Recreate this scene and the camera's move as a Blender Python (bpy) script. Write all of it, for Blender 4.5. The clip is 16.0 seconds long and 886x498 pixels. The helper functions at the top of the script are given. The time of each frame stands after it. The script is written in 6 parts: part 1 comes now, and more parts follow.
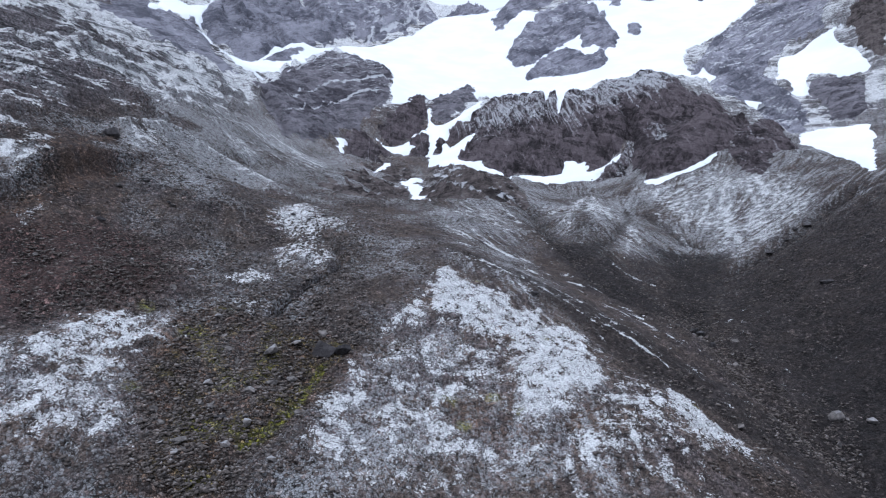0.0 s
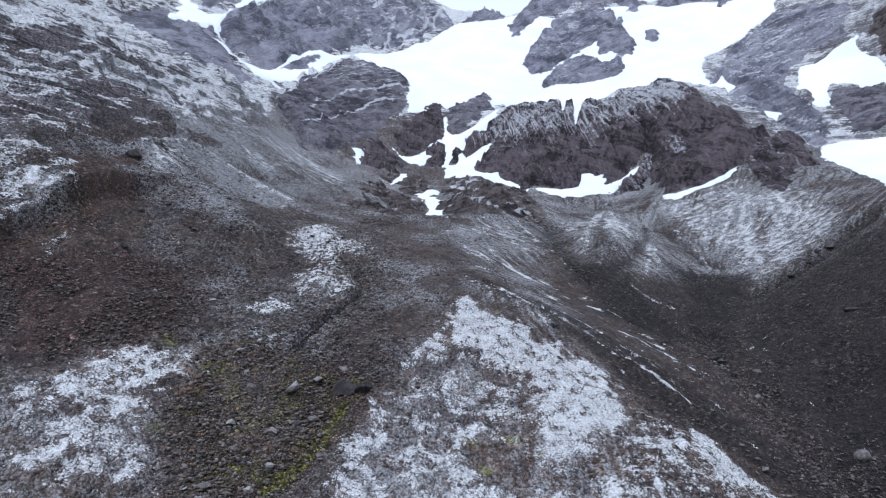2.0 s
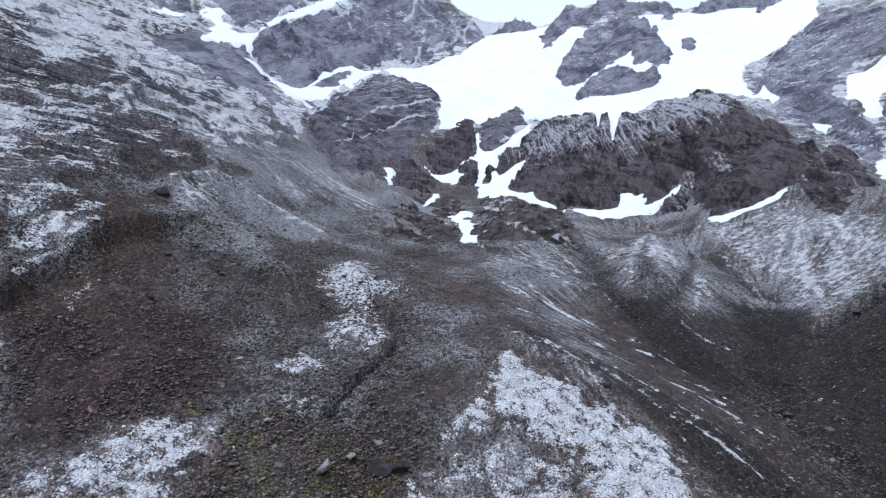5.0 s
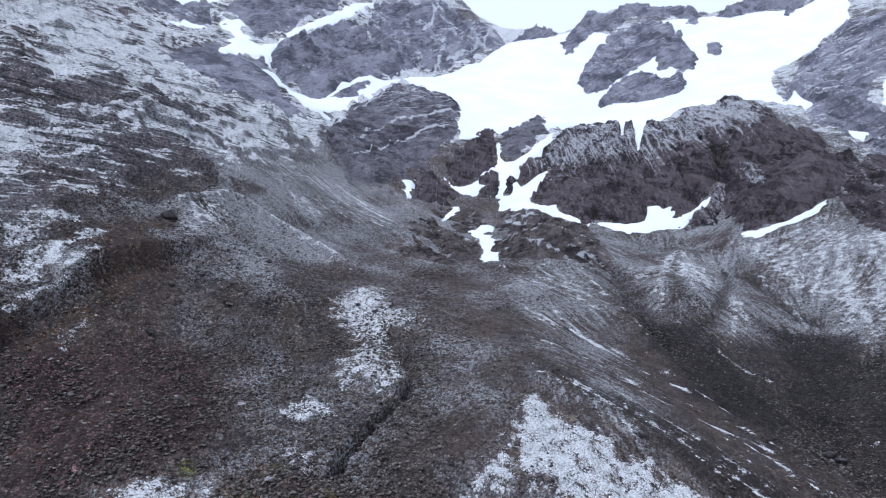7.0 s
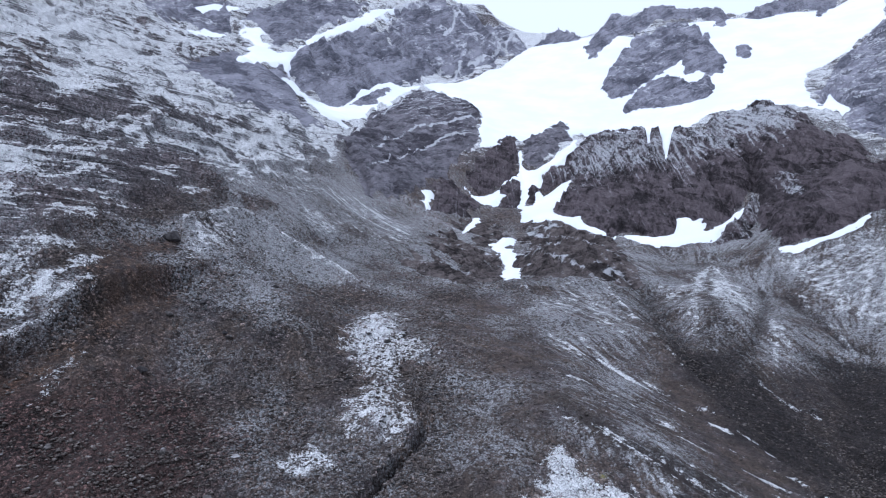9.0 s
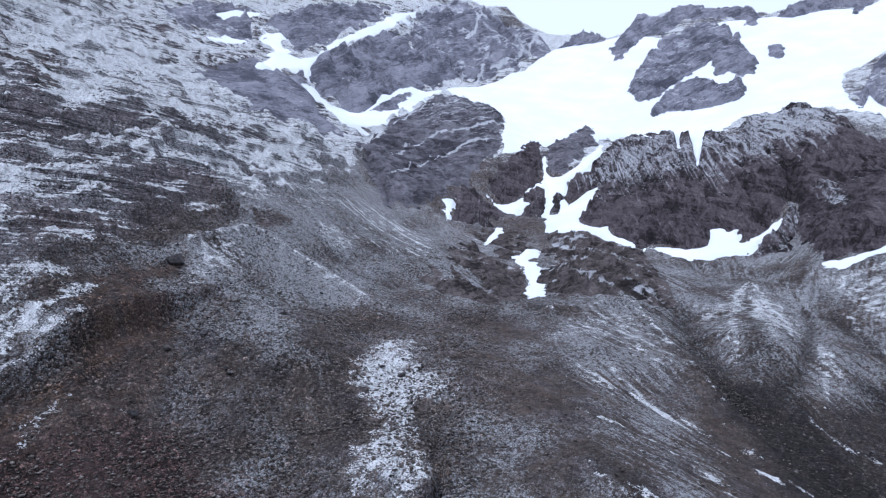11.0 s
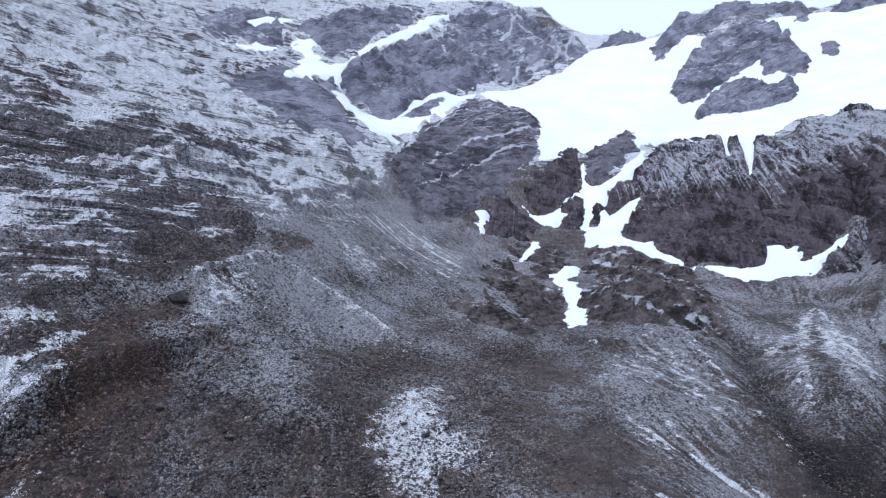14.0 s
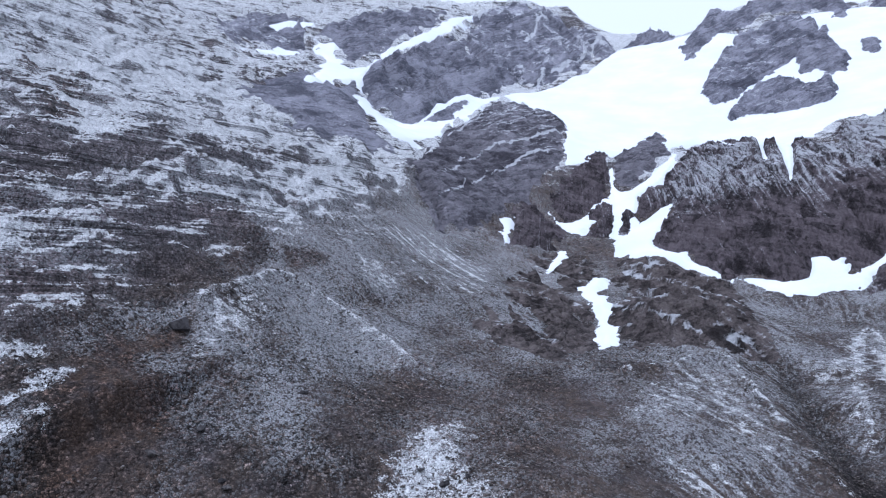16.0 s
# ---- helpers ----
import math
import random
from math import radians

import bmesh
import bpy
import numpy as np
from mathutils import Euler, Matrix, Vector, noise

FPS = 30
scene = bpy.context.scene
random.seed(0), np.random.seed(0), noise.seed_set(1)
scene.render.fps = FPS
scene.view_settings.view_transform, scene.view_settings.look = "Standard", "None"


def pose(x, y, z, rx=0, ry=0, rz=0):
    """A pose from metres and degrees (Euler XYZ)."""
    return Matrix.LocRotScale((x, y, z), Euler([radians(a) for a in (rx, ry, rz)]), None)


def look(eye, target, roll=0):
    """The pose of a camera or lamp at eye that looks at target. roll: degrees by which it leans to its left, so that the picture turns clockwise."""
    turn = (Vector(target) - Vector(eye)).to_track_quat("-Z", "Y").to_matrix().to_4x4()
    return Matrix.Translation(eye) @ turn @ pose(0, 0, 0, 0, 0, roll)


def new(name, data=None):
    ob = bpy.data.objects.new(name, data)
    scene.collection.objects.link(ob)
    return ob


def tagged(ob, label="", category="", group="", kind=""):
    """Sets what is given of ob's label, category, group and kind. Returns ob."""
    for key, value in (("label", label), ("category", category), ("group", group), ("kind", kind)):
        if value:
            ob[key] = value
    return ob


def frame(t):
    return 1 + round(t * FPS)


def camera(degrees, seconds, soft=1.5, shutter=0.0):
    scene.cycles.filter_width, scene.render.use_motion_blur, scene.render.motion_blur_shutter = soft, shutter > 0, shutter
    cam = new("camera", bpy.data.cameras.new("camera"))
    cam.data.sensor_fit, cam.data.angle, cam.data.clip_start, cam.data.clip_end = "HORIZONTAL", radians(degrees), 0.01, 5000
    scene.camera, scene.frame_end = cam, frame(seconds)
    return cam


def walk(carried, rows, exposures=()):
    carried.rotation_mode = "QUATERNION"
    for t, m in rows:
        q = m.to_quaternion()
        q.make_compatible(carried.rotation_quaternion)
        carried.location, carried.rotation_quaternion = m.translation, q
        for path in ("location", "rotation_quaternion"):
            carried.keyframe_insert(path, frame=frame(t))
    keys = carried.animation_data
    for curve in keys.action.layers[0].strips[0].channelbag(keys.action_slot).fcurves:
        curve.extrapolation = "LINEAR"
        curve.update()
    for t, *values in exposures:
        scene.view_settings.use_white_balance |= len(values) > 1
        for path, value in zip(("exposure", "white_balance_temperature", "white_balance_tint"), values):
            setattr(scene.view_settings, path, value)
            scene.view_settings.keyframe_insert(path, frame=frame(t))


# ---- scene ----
cam = camera(69.92, 16.0, soft=1.15)
# seconds, eye, yaw to the left, pitch, roll
PATH = [
    (0, (0.00, -0.00, -0.00), 0.46, 1.73, -0.30),
    (0.5, (-0.11, 0.12, 1.38), 0.76, 1.81, -0.06),
    (1, (-0.42, 0.15, 2.82), 1.09, 1.87, 0.08),
    (1.5, (-0.85, 0.02, 4.28), 1.38, 1.94, 0.15),
    (2, (-1.20, -0.01, 5.75), 1.71, 1.88, 0.10),
    (2.5, (-1.58, 0.61, 7.21), 2.05, 1.95, 0.08),
    (3, (-2.06, 1.59, 8.67), 2.38, 2.06, 0.07),
    (3.5, (-2.40, 3.00, 10.06), 2.94, 2.15, -0.01),
    (4, (-2.76, 4.69, 11.44), 3.50, 2.30, -0.05),
    (6.5, (-3.66, 15.07, 18.39), 5.86, 3.01, -0.23),
    (7, (-3.64, 17.70, 19.67), 6.36, 3.14, -0.22),
    (7.5, (-3.61, 20.25, 21.03), 6.84, 3.23, -0.19),
    (8, (-3.62, 22.99, 22.37), 7.33, 3.34, -0.18),
    (8.5, (-3.64, 25.67, 23.72), 7.84, 3.44, -0.15),
    (9, (-3.74, 28.27, 25.06), 8.34, 3.52, -0.13),
    (11.5, (-4.63, 41.80, 32.15), 10.98, 3.74, -0.01),
    (12, (-4.89, 44.58, 33.50), 11.53, 3.77, 0.01),
    (12.5, (-5.18, 47.21, 35.01), 12.06, 3.76, 0.07),
    (13, (-5.70, 49.90, 36.48), 12.53, 3.79, 0.09),
    (13.5, (-6.11, 52.69, 37.82), 13.03, 3.81, 0.11),
    (14, (-6.55, 55.32, 39.19), 13.57, 3.81, 0.15),
    (14.5, (-6.94, 57.90, 40.53), 14.16, 3.82, 0.16),
    (15, (-7.42, 60.61, 41.76), 14.68, 3.87, 0.12),
    (15.5, (-7.91, 63.33, 43.03), 15.26, 3.91, 0.16),
    (16, (-8.44, 66.01, 44.40), 15.79, 3.90, 0.20),
]
walk(cam, [(t, pose(*eye) @ pose(0, 0, 0, 0, 0, yaw) @ pose(0, 0, 0, 90 + pitch) @ pose(0, 0, 0, 0, 0, roll)) for t, eye, yaw, pitch, roll in PATH], [(0, 0.4, 5400, 12), (16, 0.37, 5200, 15)])

# ---- light ----
SKY_ELEVATION, SKY_AZIMUTH = radians(66), radians(215)
world = bpy.data.worlds.new("overcast_sky")
scene.world = world
world.use_nodes = True
wt = world.node_tree
wt.nodes.clear()
w_out = wt.nodes.new("ShaderNodeOutputWorld")
w_mix = wt.nodes.new("ShaderNodeMixShader")
w_sky = wt.nodes.new("ShaderNodeTexSky")
w_sky.sky_type, w_sky.sun_disc = "NISHITA", False
w_sky.sun_elevation, w_sky.sun_rotation, w_sky.dust_density = SKY_ELEVATION, SKY_AZIMUTH, 4.0
w_blue = wt.nodes.new("ShaderNodeBackground")
w_blue.inputs["Strength"].default_value = 0.1
w_cloud = wt.nodes.new("ShaderNodeBackground")
w_cloud.inputs["Color"].default_value = (0.97, 0.98, 1.0, 1)
w_cloud.inputs["Strength"].default_value = 0.82
w_mix.inputs[0].default_value = 0.93
wt.links.new(w_sky.outputs[0], w_blue.inputs["Color"])
wt.links.new(w_blue.outputs[0], w_mix.inputs[1])
wt.links.new(w_cloud.outputs[0], w_mix.inputs[2])
wt.links.new(w_mix.outputs[0], w_out.inputs["Surface"])

sun = new("sun", bpy.data.lights.new("sun", "SUN"))
sun.data.energy, sun.data.angle, sun.data.color = 1.9, radians(12), (1.0, 0.97, 0.93)
sun.matrix_world = look((0, 0, 0), (-math.sin(SKY_AZIMUTH) * math.cos(SKY_ELEVATION), -math.cos(SKY_AZIMUTH) * math.cos(SKY_ELEVATION), -math.sin(SKY_ELEVATION)))

# ---- materials ----
class Nodes:
    """A small helper round one material's node tree."""

    def __init__(self, name):
        self.mat = bpy.data.materials.new(name)
        self.mat.use_nodes = True
        self.tree = self.mat.node_tree
        self.bsdf = self.tree.nodes["Principled BSDF"]
        self.coord = self.tree.nodes.new("ShaderNodeTexCoord").outputs["Object"]

    def put(self, socket, value):
        if isinstance(value, bpy.types.NodeSocket):
            self.tree.links.new(value, socket)
        else:
            socket.default_value = value

    def math(self, op, a, b=0.0, clamp=False):
        n = self.tree.nodes.new("ShaderNodeMath")
        n.operation, n.use_clamp = op, clamp
        self.put(n.inputs[0], a)
        self.put(n.inputs[1], b)
        return n.outputs[0]

    def scaled(self, x, y, z, turn=0.0, tilt=0.0):
        n = self.tree.nodes.new("ShaderNodeMapping")
        n.vector_type = "TEXTURE"
        n.inputs["Scale"].default_value = (1 / x, 1 / y, 1 / z)
        n.inputs["Rotation"].default_value = (tilt, 0, turn)
        self.tree.links.new(self.coord, n.inputs["Vector"])
        return n.outputs[0]

    def noise(self, scale, detail=3.0, rough=0.55, vector=None, bend=0.0):
        n = self.tree.nodes.new("ShaderNodeTexNoise")
        n.inputs["Scale"].default_value, n.inputs["Detail"].default_value = scale, detail
        n.inputs["Roughness"].default_value, n.inputs["Distortion"].default_value = rough, bend
        self.put(n.inputs["Vector"], vector or self.coord)
        return n.outputs["Fac"]

    def cells(self, scale, feature="F1", vector=None):
        n = self.tree.nodes.new("ShaderNodeTexVoronoi")
        n.feature = feature
        n.inputs["Scale"].default_value = scale
        self.put(n.inputs["Vector"], vector or self.coord)
        return n

    def attr(self, name):
        n = self.tree.nodes.new("ShaderNodeAttribute")
        n.attribute_name = name
        return n.outputs["Fac"]

    def up(self):
        g = self.tree.nodes.new("ShaderNodeNewGeometry")
        s = self.tree.nodes.new("ShaderNodeSeparateXYZ")
        self.tree.links.new(g.outputs["Normal"], s.inputs[0])
        return s.outputs["Z"]

    def island(self):
        return self.tree.nodes.new("ShaderNodeNewGeometry").outputs["Random Per Island"]

    def chance(self):
        return self.tree.nodes.new("ShaderNodeObjectInfo").outputs["Random"]

    def step(self, value, lo, hi):
        n = self.tree.nodes.new("ShaderNodeMapRange")
        n.interpolation_type = "SMOOTHSTEP"
        self.put(n.inputs["Value"], value)
        n.inputs["From Min"].default_value, n.inputs["From Max"].default_value = lo, hi
        return n.outputs["Result"]

    def mix(self, fac, a, b):
        n = self.tree.nodes.new("ShaderNodeMix")
        n.data_type = "RGBA"
        self.put(n.inputs["Factor"], fac)
        self.put(n.inputs["A"], a if isinstance(a, bpy.types.NodeSocket) else (*a, 1))
        self.put(n.inputs["B"], b if isinstance(b, bpy.types.NodeSocket) else (*b, 1))
        return n.outputs["Result"]

    def bump(self, height, distance, strength=1.0, before=None):
        n = self.tree.nodes.new("ShaderNodeBump")
        n.inputs["Distance"].default_value, n.inputs["Strength"].default_value = distance, strength
        self.put(n.inputs["Height"], height)
        if before:
            self.put(n.inputs["Normal"], before)
        return n.outputs["Normal"]

    def finish(self, color, rough, normal=None, specular=0.3):
        self.put(self.bsdf.inputs["Base Color"], color)
        self.put(self.bsdf.inputs["Roughness"], rough)
        self.bsdf.inputs["Specular IOR Level"].default_value = specular
        if normal:
            self.put(self.bsdf.inputs["Normal"], normal)
        return self.mat




def scree_material():
    m = Nodes("scree_and_rock")
    frost, rust, moss, slab, red, layer = (m.attr(a) for a in ("frost", "rust", "moss", "slab", "red", "layer"))
    dust, dark_tone = m.attr("dust"), m.attr("dark_tone")

    def shares(cells):
        s = m.tree.nodes.new("ShaderNodeSeparateColor")
        m.tree.links.new(cells.outputs["Color"], s.inputs[0])
        return s.outputs[0], s.outputs[1]

    def blend(a, b, share):
        return m.math("ADD", a, m.math("MULTIPLY", m.math("SUBTRACT", b, a), share))

    # stones of three sizes, with dark gaps between them
    blocks, stones, pebbles = m.cells(0.95), m.cells(2.3), m.cells(6.5)
    (block_tone, block_pick), (tone, pick), (grit, grit_pick) = shares(blocks), shares(stones), shares(pebbles)
    seams = m.step(m.cells(0.95, "DISTANCE_TO_EDGE").outputs["Distance"], 0.09, 0.0)
    joints = m.step(m.cells(2.3, "DISTANCE_TO_EDGE").outputs["Distance"], 0.13, 0.0)
    n_wide, n_mid, n_fine = m.noise(0.05, 3), m.noise(0.45, 4, 0.6), m.noise(3.5, 4, 0.65)
    some = m.step(m.noise(0.3, 3, 0.6), 0.45, 0.56)
    pattern = m.math("ADD", m.math("MULTIPLY", m.math("POWER", tone, 2.0), 1.5), 0.3)
    pattern = m.math("MULTIPLY", pattern, m.math("ADD", m.math("MULTIPLY", grit, 0.9), 0.6))
    pattern = m.math("MULTIPLY", pattern, m.math("SUBTRACT", 1.0, m.math("MULTIPLY", joints, 0.75)))
    big = m.math("MULTIPLY", m.math("ADD", m.math("MULTIPLY", m.math("POWER", block_tone, 2.0), 1.3), 0.5), m.math("SUBTRACT", 1.0, m.math("MULTIPLY", seams, 0.8)))
    pattern = m.math("MULTIPLY", pattern, blend(1.0, big, some))
    strata = m.noise(1.0, 6, 0.7, m.scaled(0.03, 0.03, 0.8), 0.3)
    thin = m.noise(1.0, 3, 0.6, m.scaled(0.02, 0.02, 2.2), 0.2)
    beds = m.noise(1.0, 5, 0.65, m.scaled(0.01, 0.01, 0.15), 0.4)
    rocky = m.math("ADD", m.math("MULTIPLY", m.step(m.noise(0.9, 6, 0.7, bend=0.6), 0.3, 0.7), 1.3), 0.35)
    lined = m.math("SUBTRACT", 1.0, m.math("MULTIPLY", layer, m.math("MULTIPLY", m.math("MAXIMUM", m.step(strata, 0.52, 0.6), m.step(thin, 0.54, 0.64)), 0.75)))
    rocky = m.math("MULTIPLY", rocky, lined)
    crisp = m.math("ADD", m.math("MULTIPLY", m.step(m.noise(2.4, 6, 0.82), 0.38, 0.62), 1.2), 0.4)
    rocky = m.math("MULTIPLY", rocky, crisp)
    pattern = m.math("MULTIPLY", pattern, m.math("ADD", m.math("MULTIPLY", m.step(m.noise(1.2, 6, 0.8), 0.36, 0.62), 0.9), 0.55))
    pattern = blend(blend(0.85, pattern, m.attr("stony")), rocky, slab)
    body = m.mix(m.step(m.noise(0.16, 4, 0.6, bend=0.5), 0.35, 0.65), (0.082, 0.067, 0.066), (0.096, 0.073, 0.061))
    body = m.mix(m.math("MULTIPLY", m.step(n_wide, 0.45, 0.65), 0.5), body, (0.076, 0.06, 0.053))
    body = m.mix(m.math("MULTIPLY", layer, 0.8), body, m.mix(n_mid, (0.105, 0.094, 0.104), (0.165, 0.146, 0.154)))
    body = m.mix(m.math("MULTIPLY", rust, m.step(n_mid, 0.3, 0.62)), body, (0.115, 0.072, 0.05))
    body = m.mix(m.math("MULTIPLY", red, m.step(m.math("ADD", tone, n_mid), 0.3, 0.9)), body, (0.1, 0.055, 0.047))
    # blended towards a near-black brown by its mask
    body = m.mix(dark_tone, body, m.mix(m.step(n_mid, 0.3, 0.7), (0.023, 0.02, 0.021), (0.039, 0.032, 0.03)))
    green = m.mix(m.step(n_fine, 0.3, 0.7), (0.085, 0.088, 0.018), (0.19, 0.18, 0.022))
    body = m.mix(m.math("MULTIPLY", m.step(moss, 0.2, 0.65), m.step(m.noise(1.1, 5, 0.7), 0.34, 0.54)), body, green)
    pattern = m.math("MULTIPLY", pattern, m.math("ADD", m.math("MULTIPLY", m.step(m.noise(0.3, 5, 0.75), 0.36, 0.64), 0.7), 0.65))
    mul = m.tree.nodes.new("ShaderNodeMix")
    mul.data_type, mul.blend_type = "RGBA", "MULTIPLY"
    mul.inputs["Factor"].default_value = 1.0
    m.put(mul.inputs["A"], body)
    m.put(mul.inputs["B"], pattern)
    body = mul.outputs["Result"]
    # a dusting of fresh snow, stone by stone
    sift = m.math("ADD", m.math("MULTIPLY", m.noise(0.8, 5, 0.72), 0.6), m.math("ADD", m.math("MULTIPLY", pick, 0.28), m.math("MULTIPLY", grit_pick, 0.2)))
    sift = m.step(m.math("ADD", sift, m.math("MULTIPLY", dust, 0.3)), 0.59, 0.77)
    sift = m.math("MULTIPLY", sift, m.math("SUBTRACT", 1.0, m.math("MULTIPLY", joints, 0.8)))
    body = m.mix(m.math("MULTIPLY", m.math("MULTIPLY", sift, m.step(dust, 0.0, 0.7)), 0.75), body, (0.45, 0.46, 0.475))
    # frost lying thicker, in patches and along the ledges
    grain = m.math("ADD", m.math("MULTIPLY", m.math("SUBTRACT", m.noise(0.42, 4, 0.6), 0.5), 1.7), m.math("MULTIPLY", m.math("SUBTRACT", m.noise(2.6, 5, 0.8), 0.5), 1.9))
    grain = m.math("SUBTRACT", grain, m.math("MULTIPLY", m.math("MULTIPLY", seams, some), 0.35))
    bands = m.math("ADD", m.math("MULTIPLY", m.math("SUBTRACT", strata, 0.5), -2.2), m.math("MULTIPLY", m.math("SUBTRACT", m.noise(0.09, 6, 0.7, bend=0.4), 0.5), 1.9))
    bands = m.math("ADD", bands, m.math("ADD", m.math("MULTIPLY", m.math("SUBTRACT", thin, 0.5), -1.4), m.math("MULTIPLY", m.math("SUBTRACT", beds, 0.5), 1.6)))
    bands = m.math("ADD", bands, m.math("MULTIPLY", m.math("SUBTRACT", m.noise(1.3, 5, 0.8), 0.5), 1.8))
    grain = blend(grain, bands, layer)
    lift = m.math("MULTIPLY", m.math("SUBTRACT", m.up(), 0.84), m.math("ADD", m.math("MULTIPLY", layer, 0.6), 0.5))
    cover = m.step(m.math("ADD", m.math("ADD", frost, grain), lift), 0.47, 0.63)
    cover = m.math("MULTIPLY", cover, m.step(frost, 0.02, 0.2))
    white = m.mix(m.step(m.math("ADD", m.math("MULTIPLY", m.noise(4.0, 5, 0.85), 0.8), m.math("MULTIPLY", m.noise(0.5, 3, 0.6), 0.2)), 0.36, 0.56), (0.17, 0.173, 0.18), (0.8, 0.805, 0.81))
    body = m.mix(m.math("MULTIPLY", cover, 0.94), body, white)
    hump = m.math("ADD", m.math("MULTIPLY", stones.outputs["Distance"], -1.0), m.math("MULTIPLY", pebbles.outputs["Distance"], -0.35))
    hump = m.math("ADD", m.math("ADD", hump, m.math("MULTIPLY", n_mid, 1.6)), m.math("MULTIPLY", m.math("MULTIPLY", blocks.outputs["Distance"], some), -1.4))
    normal = m.bump(hump, 0.6, 1.0)
    normal = m.bump(n_fine, 0.15, 0.9, normal)
    return m.finish(body, 0.92, normal, 0.2)


def cliff_material(name, dark, light, blocks, streak, snow_from, snow_to, lean=0.0, rib_share=1.4, line_share=0.7, up_share=1.0, fine_share=0.8):
    """Fractured bedrock: blocks in two sizes, cracks, layers; fresh snow on its flatter faces."""
    m = Nodes(name)
    bend = m.tree.nodes.new("ShaderNodeTexNoise")
    bend.inputs["Scale"].default_value, bend.inputs["Detail"].default_value = 0.09, 4.0
    m.tree.links.new(m.coord, bend.inputs["Vector"])
    shift = m.tree.nodes.new("ShaderNodeVectorMath")
    shift.operation = "MULTIPLY_ADD"
    m.tree.links.new(bend.outputs["Color"], shift.inputs[0])
    shift.inputs[1].default_value = (6.0, 6.0, 6.0)
    m.tree.links.new(m.coord, shift.inputs[2])

    def laid(x, y, z):
        n = m.tree.nodes.new("ShaderNodeMapping")
        n.vector_type = "TEXTURE"
        n.inputs["Scale"].default_value, n.inputs["Rotation"].default_value = (1 / x, 1 / y, 1 / z), (0, lean, 0.1)
        m.tree.links.new(shift.outputs[0], n.inputs["Vector"])
        return n.outputs[0]

    bx, by, bz = blocks
    big = m.cells(1.0, vector=laid(bx, by, bz))
    small = m.cells(1.0, vector=laid(bx * 3.3, by * 3.3, bz * 3.3))
    gaps = m.cells(1.0, "DISTANCE_TO_EDGE", laid(bx * 1.7, by * 1.7, bz * 1.7)).outputs["Distance"]
    tones = []
    for c in (big, small):
        s = m.tree.nodes.new("ShaderNodeSeparateColor")
        m.tree.links.new(c.outputs["Color"], s.inputs[0])
        tones.append(s.outputs[0])
    fine, wide = m.noise(0.7, 6, 0.72), m.noise(0.035, 4, 0.6)
    lines = m.noise(1.0, 5, 0.7, laid(0.025, 0.025, 0.6))
    ribs = m.noise(1.0, 5, 0.7, m.scaled(*streak), 0.15)
    tone = m.math("ADD", m.math("ADD", m.math("MULTIPLY", tones[0], 0.14), m.math("MULTIPLY", tones[1], 0.14)), m.math("ADD", m.math("MULTIPLY", fine, 0.45), m.math("ADD", m.math("MULTIPLY", lines, 0.5), m.math("MULTIPLY", ribs, 0.4))))
    tone = m.math("ADD", tone, m.math("MULTIPLY", m.math("SUBTRACT", wide, 0.5), 0.5))
    body = m.mix(m.step(tone, 0.62, 0.98), dark, light)
    body = m.mix(m.math("MULTIPLY", m.math("MULTIPLY", m.step(gaps, 0.05, 0.0), m.step(wide, 0.45, 0.6)), 0.35), body, tuple(c * 0.45 for c in dark))
    grain = m.math("ADD", m.math("MULTIPLY", m.math("SUBTRACT", ribs, 0.5), rib_share), m.math("ADD", m.math("MULTIPLY", m.math("SUBTRACT", fine, 0.5), fine_share), m.math("MULTIPLY", m.math("SUBTRACT", lines, 0.5), line_share)))
    cover = m.step(m.math("ADD", m.math("ADD", m.math("MULTIPLY", m.up(), up_share), grain), m.attr("frost")), snow_from, snow_to)
    body = m.mix(m.math("MULTIPLY", cover, 0.85), body, (0.62, 0.63, 0.66))
    tall = m.math("ADD", m.math("ADD", m.math("MULTIPLY", big.outputs["Distance"], -1.0), m.math("MULTIPLY", tones[0], 0.8)), m.math("ADD", lines, ribs))
    normal = m.bump(tall, 4.0, 1.0)
    low = m.math("ADD", m.math("MULTIPLY", small.outputs["Distance"], -0.7), m.math("ADD", fine, m.math("MULTIPLY", tones[1], 0.5)))
    normal = m.bump(low, 1.5, 1.0, normal)
    return m.finish(body, 0.9, normal, 0.2)


def snow_material():
    m = Nodes("old_snow")
    wide, fine = m.noise(0.03, 4, 0.6), m.noise(0.5, 4, 0.6)
    body = m.mix(m.step(wide, 0.3, 0.75), (0.6, 0.63, 0.68), (0.69, 0.71, 0.74))
    body = m.mix(m.math("MULTIPLY", m.step(m.noise(0.22, 5, 0.7, m.scaled(1, 0.35, 1)), 0.62, 0.8), 0.3), body, (0.55, 0.57, 0.6))
    normal = m.bump(m.math("ADD", m.math("MULTIPLY", wide, 4.0), fine), 0.8, 0.35)
    return m.finish(body, 0.75, normal, 0.3)


